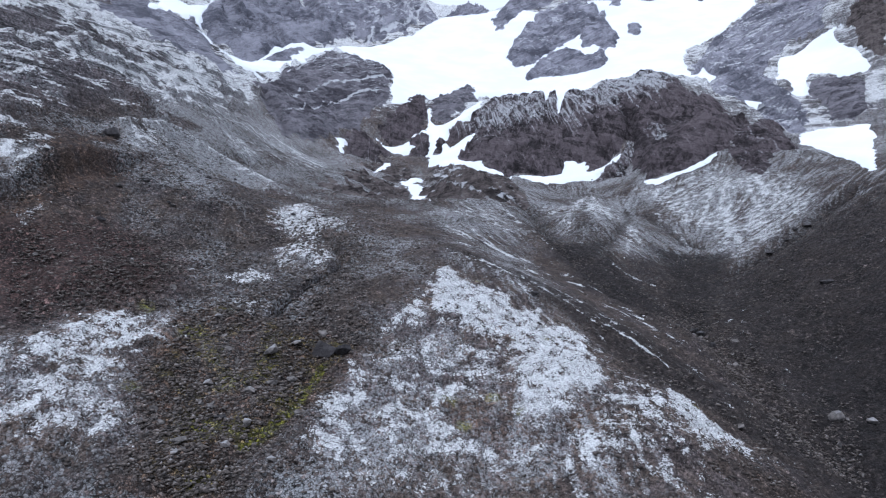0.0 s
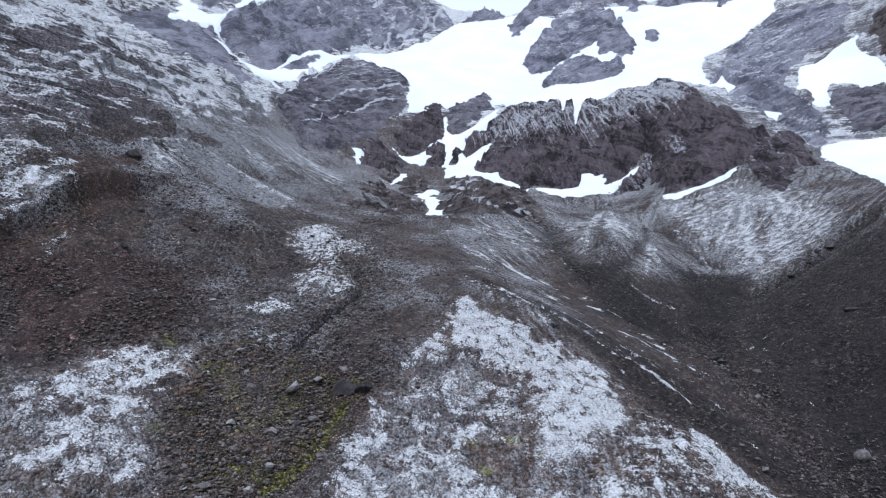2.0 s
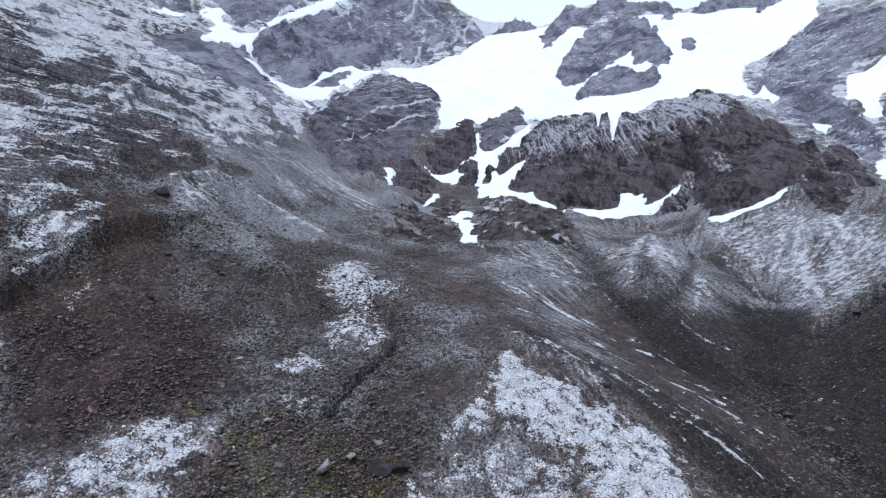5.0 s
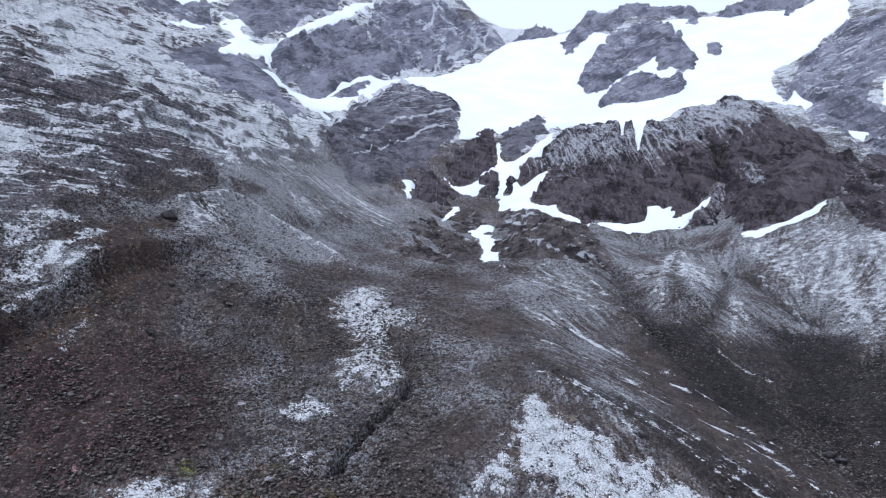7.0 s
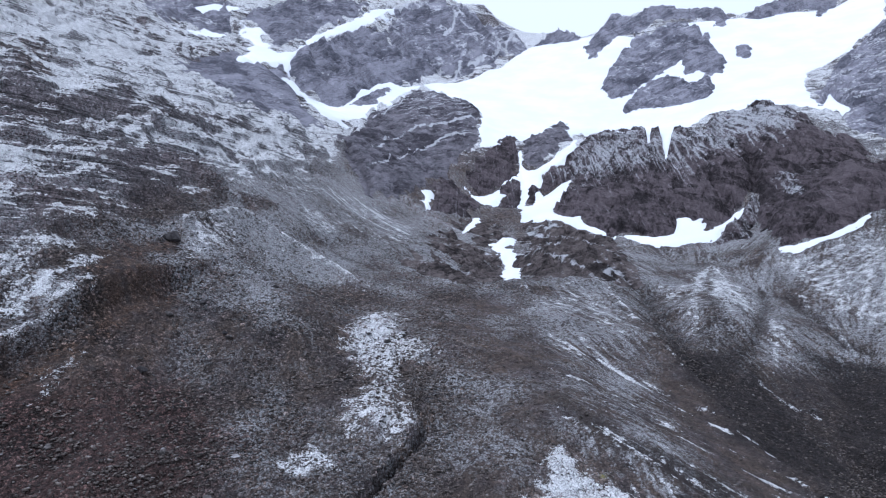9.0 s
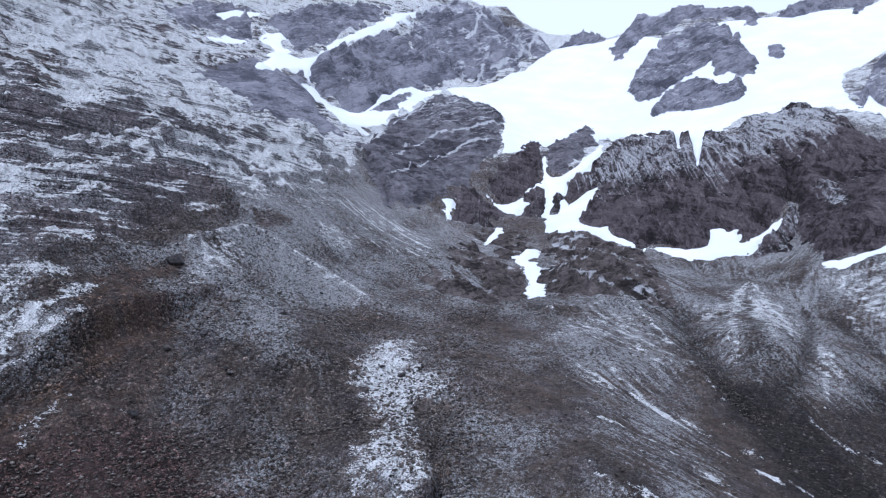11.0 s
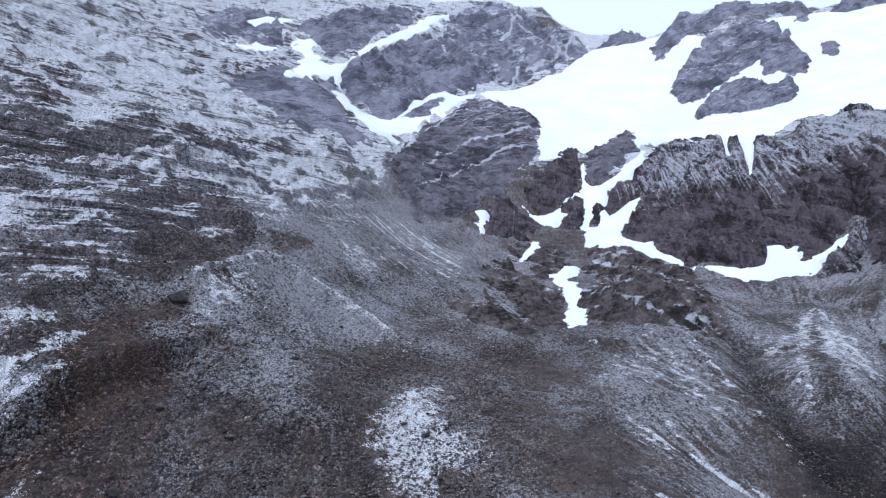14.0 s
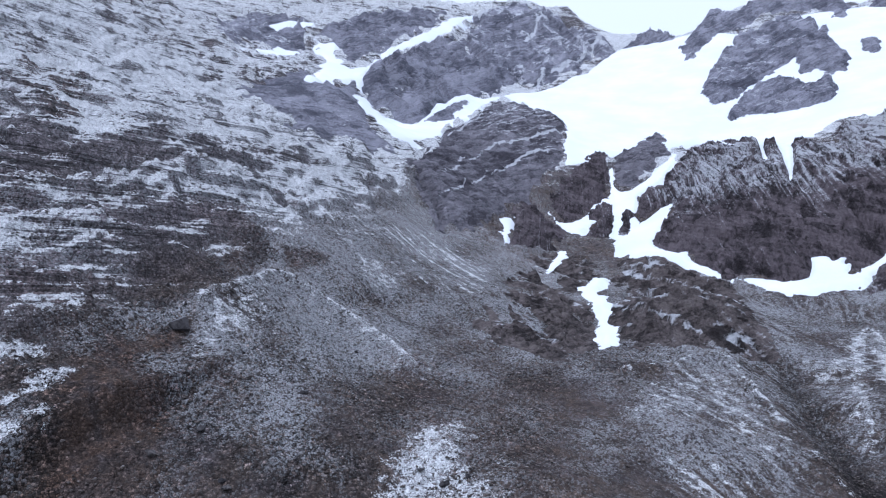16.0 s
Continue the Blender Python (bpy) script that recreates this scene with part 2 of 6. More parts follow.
def stone_material(name, dark, light, by_object):
    m = Nodes(name)
    pick = m.chance() if by_object else m.island()
    fine = m.noise(4.0, 4, 0.65)
    worn = m.step(m.noise(1.3, 5, 0.7), 0.35, 0.65)
    body = m.mix(m.math("ADD", m.math("MULTIPLY", pick, 0.55), m.math("MULTIPLY", worn, 0.45)), dark, light)
    dust = m.step(m.math("ADD", m.math("ADD", m.up(), m.math("MULTIPLY", fine, 0.8)), m.math("MULTIPLY", pick, 0.35)), 1.45, 1.75)
    body = m.mix(m.math("MULTIPLY", dust, 0.4), body, (0.42, 0.43, 0.45))
    return m.finish(body, 0.9, m.bump(fine, 0.1, 0.7, m.bump(worn, 0.4, 0.6)), 0.2)


SCREE = scree_material()
CLIFF_ROCK = cliff_material("dark_cliff_rock", (0.018, 0.014, 0.016), (0.16, 0.132, 0.142), (0.16, 0.04, 0.06), (0.7, 0.02, 0.022, 0.12), 0.3, 0.85, -1.1, rib_share=2.2, line_share=0.7, up_share=0.45, fine_share=1.4)
BUTTRESS_ROCK = cliff_material("layered_buttress_rock", (0.06, 0.055, 0.067), (0.25, 0.236, 0.262), (0.06, 0.05, 0.1), (0.1, 0.05, 0.3, 0.5), 1.08, 1.3, -0.42, 0.4, 1.1)
# far rock: base colour paled and blued to stand in for distance haze
HAZED_ROCK = cliff_material("hazed_blue_grey_rock", (0.1, 0.1, 0.125), (0.34, 0.335, 0.385), (0.05, 0.025, 0.08), (0.07, 0.015, 0.03, 0.3), 0.98, 1.16, -0.5, 1.2, 1.1)
BROWN_ROCK = cliff_material("brown_grey_rock", (0.022, 0.017, 0.017), (0.165, 0.138, 0.132), (0.2, 0.09, 0.15), (0.3, 0.03, 0.05, -0.6), 0.72, 1.1, -0.3, 2.0, 0.8, 0.5, 0.5)
SNOW = snow_material()
DARK_STONE = stone_material("dark_stone", (0.014, 0.013, 0.014), (0.085, 0.078, 0.08), True)
STONE = stone_material("grey_stone", (0.035, 0.032, 0.032), (0.22, 0.2, 0.19), True)
RUBBLE = stone_material("mixed_rubble", (0.012, 0.011, 0.011), (0.2, 0.168, 0.15), False)

# ---- the lie of the land: crests, gullies, benches and skylines (x, y, height) ----
LANDFORMS = {}


def land(name, *spots):
    LANDFORMS[name] = spots


land("foot_of_the_near_slope", (-47, 80, -15.7), (-46, 69, -19.6), (-42, 79, -18), (-34, 81, -20.6), (-27, 83, -19.7), (-21, 77, -22), (-15, 83, -20.2), (-14, 92, -16.3), (-10, 87, -20.2), (-5, 82, -23.5), (-1, 90, -21), (5, 85, -24.2), (8, 99, -16.3), (11, 83, -24.4), (14, 87, -22.7), (17, 92, -20.9), (21, 87, -22.1), (24.2, 91.7, -19.8), (30, 86, -21.7), (50, 88, -30), (72, 95, -37), (100, 90, -27), (150, 80, -5))
land("near_bench", (-69, 102, -3.3), (-65, 108, 0.4), (-57, 86, -11), (-53, 77, -15.3), (-27, 91, -18), (-27, 98, -13.3), (-19, 87, -16.6), (27, 103, -17.1), (35, 103, -20.3), (46, 98, -27.4), (52, 110, -24.5), (68, 131, -24.8), (72.8, 119.3, -28.8), (75, 126, -25), (78, 143, -17.6), (84, 138, -19.4), (130, 130, 12))
land("near_knolls", (-57, 107, 0.8), (-56.6, 113.3, 1.4), (-56, 95, -8.9), (-51, 109, -1.1), (-48, 95, -10.6), (-45, 100, -9.4), (-44, 109, -5.6), (-41, 90, -14.5), (-38, 113, -5.8), (-37, 123, -1.7), (-36, 97, -13.3), (-35.2, 107.3, -7.5), (-28, 117, -4.4), (-18, 99, -13.1), (-11, 103, -12.6), (-10, 120, -1.3), (-9, 111, -7.8), (-5, 105, -13.3), (-0.6, 110.6, -9.6), (2, 119, -7.3), (7, 112, -10.8), (19, 114, -14.9), (28.8, 109.5, -16.5), (33, 128, -11.2), (37, 121, -16.9), (46, 119, -20.6))
land("white_spur", (-74, 119, 7), (-73, 133, 8.9), (-1, 130, -0.9), (12.8, 129.3, -1.4), (13, 142, 0.3), (17, 124, -6.5), (22, 139, -3.9), (49.2, 132.3, -14.4), (84, 162, -9.1), (97, 164, -4.1), (105, 177, 3.9), (108.7, 171.1, 4.5))
land("cracked_slabs", (-64, 125, 4), (-55, 149, 10), (-54, 130, 3.2), (-46, 131, 1.1), (-46, 151, 6.5), (-24, 144, 6.1), (-17, 139, 0.1), (-11, 147, 5.4), (-3, 165, 9.2), (1.4, 146.9, 5.8), (3, 138, 4.1), (42, 171, -5.9), (51, 165, -12.5))
land("path_over_the_slabs", (-74, 147, 17.1), (-68, 143, 11.1), (-66, 150, 15.3), (-61, 156, 19.3), (-54, 167, 19.6), (-41, 166, 9), (-36.6, 170, 13.4), (-26, 171, 15.9), (-21, 163, 8.2), (-6.8, 192.5, 13.5), (3, 214, 19.6), (5, 192, 10.1), (5.9, 206.1, 17), (12, 215, 14.5), (14, 188, 5), (26.5, 168, -3.5), (32, 181, -3), (52, 184, -4.4), (52.1, 193.7, -2.7), (72, 186, -10.6))
land("middle_slope", (-61, 293, 46.8), (-51, 278, 42.3), (-40, 300, 42.3), (-38, 217, 20.8), (-33, 252, 27.6), (-30, 200, 18.4), (-21, 206, 16.9), (-18, 234, 25.7), (-17, 294, 29.8), (-13, 283.8, 29.6), (-10, 268, 27.9), (-9.7, 212.4, 18.3), (-9, 223, 21), (-1, 295, 42.2), (5, 254, 25.1))
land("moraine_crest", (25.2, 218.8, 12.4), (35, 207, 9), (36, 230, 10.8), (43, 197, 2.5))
land("right_gully", (53, 153, -13.2), (62, 148, -15.6), (78, 173, -10), (85, 196, -2), (103, 210, 7.8), (106, 250, 19), (111, 200, 14), (114.9, 223, 16.3), (117.1, 191.7, 14.3), (122.1, 186.7, 12.6), (124, 237, 25), (134, 232, 32.8), (134.2, 212.9, 28.1))
land("rubble_cone", (19, 260, 26.1), (23, 250, 21.9), (35, 257, 20), (40, 218, 10.2), (44, 234, 20.7), (46.5, 263, 25.1), (50.6, 220.4, 13.5), (54, 305, 34), (55, 208, 7.2), (59.1, 237.6, 19.4), (66, 249, 16.3), (70, 212, -0.4), (73, 201, -5.5), (74, 232, 11.6), (78, 261, 18.7), (81.5, 220.2, 4.2), (88, 236, 12.3), (115, 259, 34.8), (120.1, 285.5, 37.4), (148.5, 282.5, 55.1))
land("dark_knoll", (-20, 346, 47), (-18, 345, 43), (12, 292, 42.1), (17, 280, 36.6), (19.4, 287.5, 40.8), (28.8, 289.9, 34.1), (31, 297, 37.9))
land("rust_ledge", (-128, 170, 61.3), (-119.5, 160.1, 53), (-119, 166, 52.9), (-113, 154, 45.6), (-110, 171, 51.1), (-105.4, 168.8, 43.5), (-99.4, 151.9, 37.7), (-99, 159, 37), (-98, 141, 31.9), (-90.5, 118, 12.2), (-90, 126, 14.4), (-88.6, 137.9, 25), (-86, 132, 19.1), (-81, 115, 9.8), (-81, 126, 15.1))
land("left_rib", (-110, 219, 64.8), (-103, 226, 56.7), (-100, 197, 46), (-97.1, 214.4, 47.8), (-97, 167, 37.5), (-95, 209, 44.7), (-94, 175, 35.6), (-91.1, 157.8, 29.3), (-87, 148, 26.9), (-84, 222, 38.2), (-79, 178, 33.6), (-77.7, 171.4, 30), (-77, 201, 32.4), (-69.3, 188.8, 26.5), (-68, 202, 24.1), (-63, 212, 25.8))
land("left_terraces", (-167, 205, 97.5), (-138, 205, 83.7), (-137, 174, 72.2), (-137, 188, 76.3), (-137, 227, 90.3), (-129, 219, 78.3), (-125.3, 183.5, 65.4), (-124, 238, 81.3), (-123.6, 218.1, 76.8), (-119, 175, 60.1), (-119, 189, 65.1))
land("left_shoulder", (-311, 541, 259.2), (-302, 572, 263), (-288, 560, 254.2), (-272, 633, 298), (-260, 594, 264.4), (-246, 277, 156.6), (-222, 348, 157), (-216, 391, 166.7), (-215, 268, 137.5), (-208, 448, 190.7), (-196, 281, 124.3), (-187, 244, 117.9), (-174, 306, 126), (-171, 271, 116.8), (-158, 289, 116.3), (-154, 321, 117), (-144.1, 273.8, 103.1), (-143, 393, 125.4), (-138, 368, 117), (-133, 326, 112.5), (-133, 347, 116), (-127, 312, 99), (-116, 325, 89.1), (-113, 335, 88), (-82, 301, 56.6))
land("left_scree", (-80, 247, 43.4), (-73.7, 245.5, 37.9), (-73, 258, 43.1), (-63, 231, 30.9), (-58, 250, 29.2), (-48, 244, 31.3), (-44, 262, 34.3))
land("buttress_foot", (-117, 386, 116.2), (-91, 399, 94.6), (-70, 428, 88.1), (-50, 433, 78.3), (-38, 377, 60.8), (-12, 437, 79.3), (-5, 427, 76.5), (1, 436, 78.8), (9, 450, 95))
land("buttress_top", (-179, 526, 169.2), (-139, 540, 173.8), (-95, 367, 80.2), (-91, 544, 181), (-57, 494, 127.2), (-53, 601, 185.5), (-25, 549, 147.9), (-24, 529, 146.5), (3, 520, 134), (12, 554, 151), (23, 571, 159.2))
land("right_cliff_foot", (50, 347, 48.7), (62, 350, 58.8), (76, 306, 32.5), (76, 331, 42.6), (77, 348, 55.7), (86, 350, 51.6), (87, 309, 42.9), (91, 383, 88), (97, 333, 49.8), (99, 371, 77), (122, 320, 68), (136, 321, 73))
land("right_cliff_face", (19, 374, 64.1), (49, 429, 102), (54, 562, 147), (72, 416, 104.2), (75, 389, 81), (98, 535, 143), (119, 359, 71.6), (133, 385, 106.9), (139, 405, 116), (143, 478, 139), (161, 538, 161.4))
land("right_shoulder", (204, 481, 145), (208, 535, 161.2), (219, 396, 87), (223, 566, 176.4), (240, 413, 99), (241, 371, 96), (302, 495, 167), (306, 567, 209), (318, 692, 262))
land("glacier_islands", (71, 704, 236.3), (77, 668, 215), (86, 647, 192.5), (112, 669, 209.4), (124, 772, 289.4), (152, 617, 196.9), (152, 700, 250), (170, 674, 224), (182, 697, 254), (213, 715, 267.1), (243, 870, 371.4), (353, 854, 358))
land("snow_trough", (-212, 546, 224.1), (-212, 561, 233.1), (-209, 541, 202), (-193, 577, 230), (-185, 560, 211.6), (-159, 607, 211), (-128, 762, 277.7), (-102, 773, 280), (-91, 744, 267))
land("left_peak", (-268, 667, 311.4), (-221, 677, 301.5), (-175, 674, 262.2), (-161, 707, 291), (-155, 760, 327.2), (-142, 665, 233.5), (-93, 883, 398), (-63, 907, 352.3))
land("left_skyline", (-458, 700, 418), (-453, 560, 326), (-370, 760, 425), (-299, 830, 429), (-269, 860, 432), (-224, 900, 435))
land("peak_skyline", (-176, 900, 443), (-140, 920, 456), (-80, 950, 453), (-50, 960, 425), (-16, 990, 399))
land("pass", (4, 1010, 399), (35, 1000, 409), (66, 960, 390))
land("right_skyline", (62, 797, 304.9), (74, 900, 362), (98, 870, 373), (137, 900, 403), (166, 844, 369.1), (312, 900, 397), (368, 900, 410), (417, 850, 396))
land("snow_bench", (199, 350, 65), (207, 338, 59), (208, 300, 46), (209, 322, 53), (237, 375, 82), (243, 350, 76))
land("right_edge", (299, 430, 135), (332, 520, 234), (366, 600, 243), (392, 560, 267))
land("far_side", (-507, 710, 216), (-414, 910, 315), (-302, 1010, 322), (-197, 1050, 333), (-90, 1100, 343), (-18, 1140, 289), (4, 1160, 289), (74, 1110, 280), (83, 1050, 252), (154, 1050, 293), (349, 1050, 287), (467, 1000, 286))
land("valley", (-1500, -1200, -300), (-300, -300, -60), (-150, 30, -10), (-60, 0, -52), (0, -1200, -420), (0, -300, -190), (60, 0, -60), (200, 60, 10), (300, -300, -120), (1500, -1200, -300))
land("outer_heights", (-900, 900, 420), (-700, 200, 350), (-600, 1500, 250), (-420, 420, 300), (-300, 200, 190), (0, 1500, 150), (220, 120, 40), (420, 300, 190), (480, 560, 330), (700, 700, 420), (900, 200, 300), (900, 1300, 300))


NODES = np.array([p for line in LANDFORMS.values() for p in line], float)


def solve_land(nodes, slack=5.0):
    """Weights of a surface that runs near all the nodes."""
    xy, z = nodes[:, :2], nodes[:, 2]
    n = len(xy)
    r = np.hypot(xy[:, None, 0] - xy[None, :, 0], xy[:, None, 1] - xy[None, :, 1])
    a = np.zeros((n + 3, n + 3))
    a[:n, :n] = -r + slack * np.eye(n)
    a[:n, n], a[:n, n + 1:] = 1, xy / 100
    a[n, :n], a[n + 1:, :n] = 1, xy.T / 100
    return np.linalg.solve(a, np.r_[z, 0, 0, 0])


WEIGHTS = solve_land(NODES)


def base_height(x, y):
    """The smooth height of the land."""
    x, y = np.asarray(x, np.float32), np.asarray(y, np.float32)
    z = WEIGHTS[-3] + WEIGHTS[-2] * x / 100 + WEIGHTS[-1] * y / 100
    for (px, py, _), w in zip(NODES.astype(np.float32), WEIGHTS[:-3].astype(np.float32)):
        z = z - w * np.sqrt((x - px) ** 2 + (y - py) ** 2 + 4.0)
    return z


TABLE = np.random.RandomState(7).rand(256, 256).astype(np.float32) * 2 * np.float32(math.pi)
GX, GY = np.cos(TABLE), np.sin(TABLE)


def perlin(x, y, seed=0):
    """Gradient noise, about -0.7 to 0.7, with cells one unit wide."""
    x, y = np.asarray(x, np.float32) + np.float32(seed * 17.31), np.asarray(y, np.float32) + np.float32(seed * 9.77)
    xf, yf = np.floor(x), np.floor(y)
    xi, yi = xf.astype(np.int32), yf.astype(np.int32)
    fx, fy = x - xf, y - yf
    u, v = fx * fx * fx * (fx * (fx * 6 - 15) + 10), fy * fy * fy * (fy * (fy * 6 - 15) + 10)

    def corner(i, j):
        a, b = (xi + i) & 255, (yi + j) & 255
        return GX[a, b] * (fx - i) + GY[a, b] * (fy - j)

    low = corner(0, 0) * (1 - u) + corner(1, 0) * u
    high = corner(0, 1) * (1 - u) + corner(1, 1) * u
    return low * (1 - v) + high * v


def fbm(x, y, size, octaves=4, seed=0, gain=0.5, ridged=False):
    total, amp = 0, 1.0
    for k in range(octaves):
        n = perlin(np.asarray(x) / size, np.asarray(y) / size, seed + 3 * k)
        total = total + amp * ((0.35 - np.abs(n)) * 1.6 if ridged else n)
        size, amp = size * 0.47, amp * gain
    return total


def ramp(a, lo, hi):
    t = np.clip((np.asarray(a) - lo) / (hi - lo), 0, 1)
    return t * t * (3 - 2 * t)


def plates(x, y, size, seed, tilt=0.5):
    """Broken rock: cells of about that size, each at its own height (-0.5 to 0.5) and with its own slant; and the gap to the next cell."""
    u, v = np.asarray(x, np.float32) / size + np.float32(seed * 3.7), np.asarray(y, np.float32) / size + np.float32(seed * 7.1)
    iu, iv = np.floor(u), np.floor(v)
    best, second, out = np.full(u.shape, 9.0, np.float32), np.full(u.shape, 9.0, np.float32), np.zeros(u.shape, np.float32)
    for i in (-1, 0, 1):
        for j in (-1, 0, 1):
            a, b = (iu + i).astype(np.int32) & 255, (iv + j).astype(np.int32) & 255
            cx, cy = iu + i + 0.5 + 0.45 * GX[a, b], iv + j + 0.5 + 0.45 * GY[a, b]
            d = (u - cx) ** 2 + (v - cy) ** 2
            k = TABLE[(a * 7 + 3) & 255, (b * 5 + 1) & 255]
            h = k / 6.2832 - 0.5 + tilt * (np.cos(k * 5) * (u - cx) + np.sin(k * 5) * (v - cy))
            near = d < best
            second = np.where(near, best, np.minimum(second, d))
            out = np.where(near, h, out)
            best = np.where(near, d, best)
    return out, np.sqrt(second) - np.sqrt(best)

# ---- outlines on the plan (x, y) ----
GLACIER = [(-122.6, 679.8), (-93.3, 712.6), (-61.1, 777), (-41.2, 785.6), (-24.7, 828.8), (-6.9, 869.2), (38, 878.5), (72.9, 853.2), (123.1, 807.6), (204.6, 818.8), (308.1, 836.8), (376.1, 846.1), (399.4, 806.9), (356.1, 724.3), (314.4, 693.8), (272.2, 647.4), (239.1, 631.4), (221.3, 583.3), (198, 484.2), (185.1, 494.9), (180.6, 545.9), (168.6, 559.5), (141.9, 557.2), (126.3, 546.1), (103.5, 521.9), (51.3, 584.6), (25.8, 553.8), (2.7, 554.6), (-8.7, 520.8), (-32, 507), (-44.5, 499), (-48.2, 522.2), (-52, 589.9), (-85.5, 649.1)]
TROUGH_SNOW = [(-213.7, 522), (-211.4, 531), (-205.8, 534), (-197.5, 529), (-188.3, 530), (-179.2, 533), (-167.3, 534), (-162.7, 538), (-158.9, 556), (-161.7, 587), (-158.9, 636), (-152, 661), (-136, 665), (-123.6, 680), (-117, 678), (-131.5, 644), (-127.2, 597), (-126.4, 558), (-133.8, 547), (-137.4, 532), (-133.7, 501), (-139.2, 467), (-142.1, 433), (-149.5, 435), (-159.7, 444), (-171.4, 455), (-177.8, 458), (-207.1, 521)]
COULOIR_SNOW = [(-208.3, 435), (-202.8, 435), (-199.2, 440), (-228, 523), (-220.9, 542), (-217.8, 543), (-213.4, 536), (-212.8, 538), (-215.3, 546), (-214.6, 558), (-223.4, 610), (-224.6, 650), (-214.9, 681), (-203.2, 706), (-192.9, 742), (-186.8, 788), (-178.2, 832), (-193.4, 800), (-202.4, 778), (-207.7, 745), (-213.8, 719), (-222.3, 694), (-230.4, 670), (-232.2, 658), (-232.5, 634), (-228, 599), (-223.1, 566), (-229.5, 556), (-238.3, 560), (-248, 582), (-253.6, 579), (-261.5, 593), (-269.8, 611), (-275.7, 615), (-278.6, 606), (-284, 605), (-295.1, 611), (-284.7, 599), (-273.1, 587), (-254.9, 556), (-239.7, 516)]
UPPER_SNOW = [(-264.4, 432.7), (-274, 473.3), (-309.8, 569.7), (-292.6, 575.4), (-280.3, 546.7), (-272.7, 486.6), (-250.9, 421.8)]
UPPER_SNOW_B = [(-336.6, 584.6), (-326.4, 619.3), (-308.8, 634.5), (-296.5, 622.9), (-311.7, 616.2), (-325, 586.8)]
PATCH_A = [(-74.4, 405), (-67.8, 430), (-63.1, 396), (-61.8, 372), (-63.9, 371), (-68.8, 389)]
PATCH_B = [(-54.6, 454), (-47.3, 448), (-43.7, 442), (-38.1, 443), (-32.6, 446), (-28.3, 451), (-26.3, 457), (-23.4, 462), (-19.9, 464), (-18.1, 468), (-15.3, 467), (-16, 463), (-21.8, 460), (-26.1, 452), (-26.6, 447), (-21.2, 446), (-24.7, 440), (-28.9, 435), (-31.1, 422), (-35, 428), (-39.9, 434), (-46.5, 440), (-51.8, 447)]
PATCH_C = [(-15.8, 531), (-14.5, 533), (-13.5, 505), (-11.9, 480), (-8.2, 474), (-1.4, 475), (5.2, 483), (12.7, 499), (22.5, 524), (29.5, 545), (30.7, 535), (24.4, 506), (15.9, 479), (7.7, 472), (1.7, 466), (0.7, 454), (-0.9, 447), (1.2, 439), (6.7, 440), (13.1, 444), (19.8, 444), (18.6, 435), (13.3, 422), (8.1, 406), (6.3, 391), (9.8, 380), (15.5, 372), (20.1, 372), (20.8, 362), (26.2, 357), (30.6, 350), (25.6, 351), (19, 357), (13.7, 367), (8.1, 376), (1.9, 380), (-2.2, 378), (-7.6, 384), (-11.7, 401), (-14, 427), (-12.9, 441), (-12.7, 454), (-14.5, 466), (-15.8, 474), (-14.9, 488)]
PATCH_D = [(35.6, 346), (39.5, 346), (47.1, 346), (52.3, 341), (58.3, 340), (61.2, 341), (63.2, 345), (65, 353), (70.9, 354), (72.8, 351), (77.9, 354), (76.2, 349), (78.2, 349), (75.7, 343), (79, 344), (86.3, 351), (92.5, 354), (97.5, 356), (104.3, 366), (105.2, 366), (98.6, 356), (92, 350), (86.3, 346), (81.7, 339), (79.2, 335), (74, 335), (65.5, 332), (58.5, 329), (52, 329), (45.2, 334), (40.3, 340)]
PATCH_E = [(94.2, 302), (98.9, 299.9), (103.2, 299.3), (109.3, 298.1), (114.8, 298.1), (120.5, 298.6), (127.9, 300), (125.8, 298.2), (119.7, 296.8), (114, 296.4), (108.3, 295.9), (101.8, 296), (97.4, 296), (94, 298.7)]
PATCH_F = [(-26.5, 342), (-22.5, 346), (-20, 356), (-16.5, 357), (-16.3, 351), (-18, 343), (-16.5, 327), (-13.5, 327), (-13, 304), (-14.3, 296.4), (-10.9, 287.1), (-10.3, 274.6), (-11.3, 263.5), (-14.5, 258.6), (-16.6, 283.6), (-16.8, 299.4), (-17.4, 306), (-18.6, 314), (-21.8, 316), (-24.2, 321)]
PATCH_G = [(-41.1, 342), (-41.3, 353), (-39.3, 369), (-37.6, 385), (-35.1, 401), (-33.8, 398), (-35.9, 380), (-37.9, 365), (-39.1, 349)]
PATCH_H = [(279.4, 511), (293.9, 513), (310, 509), (307, 490), (305, 467), (297.7, 441), (286.7, 425), (275.9, 448), (267.4, 464), (246.4, 434), (242.1, 444), (254.7, 490), (270.9, 517)]
PATCH_I = [(205.2, 370), (222.1, 378), (231, 365), (239.5, 356), (145.8, 217.7), (153, 236.3), (157.8, 257.5), (160.6, 275.6), (199.5, 355)]
PATCH_J = [(195.8, 431.7), (214.7, 430.6), (210.4, 413), (198.4, 411.7)]
PATCH_K = [(202, 516.3), (231.2, 568.6), (202.3, 468.8), (187.3, 464.8)]
CHUTE = [(96.8, 556), (103.4, 546), (95.5, 502), (78.7, 430), (74.5, 415), (72.2, 411), (73.7, 428), (82.1, 469), (93.3, 536)]
CHUTE_B = [(88.2, 567), (90.9, 564), (69.8, 444), (68.7, 448)]
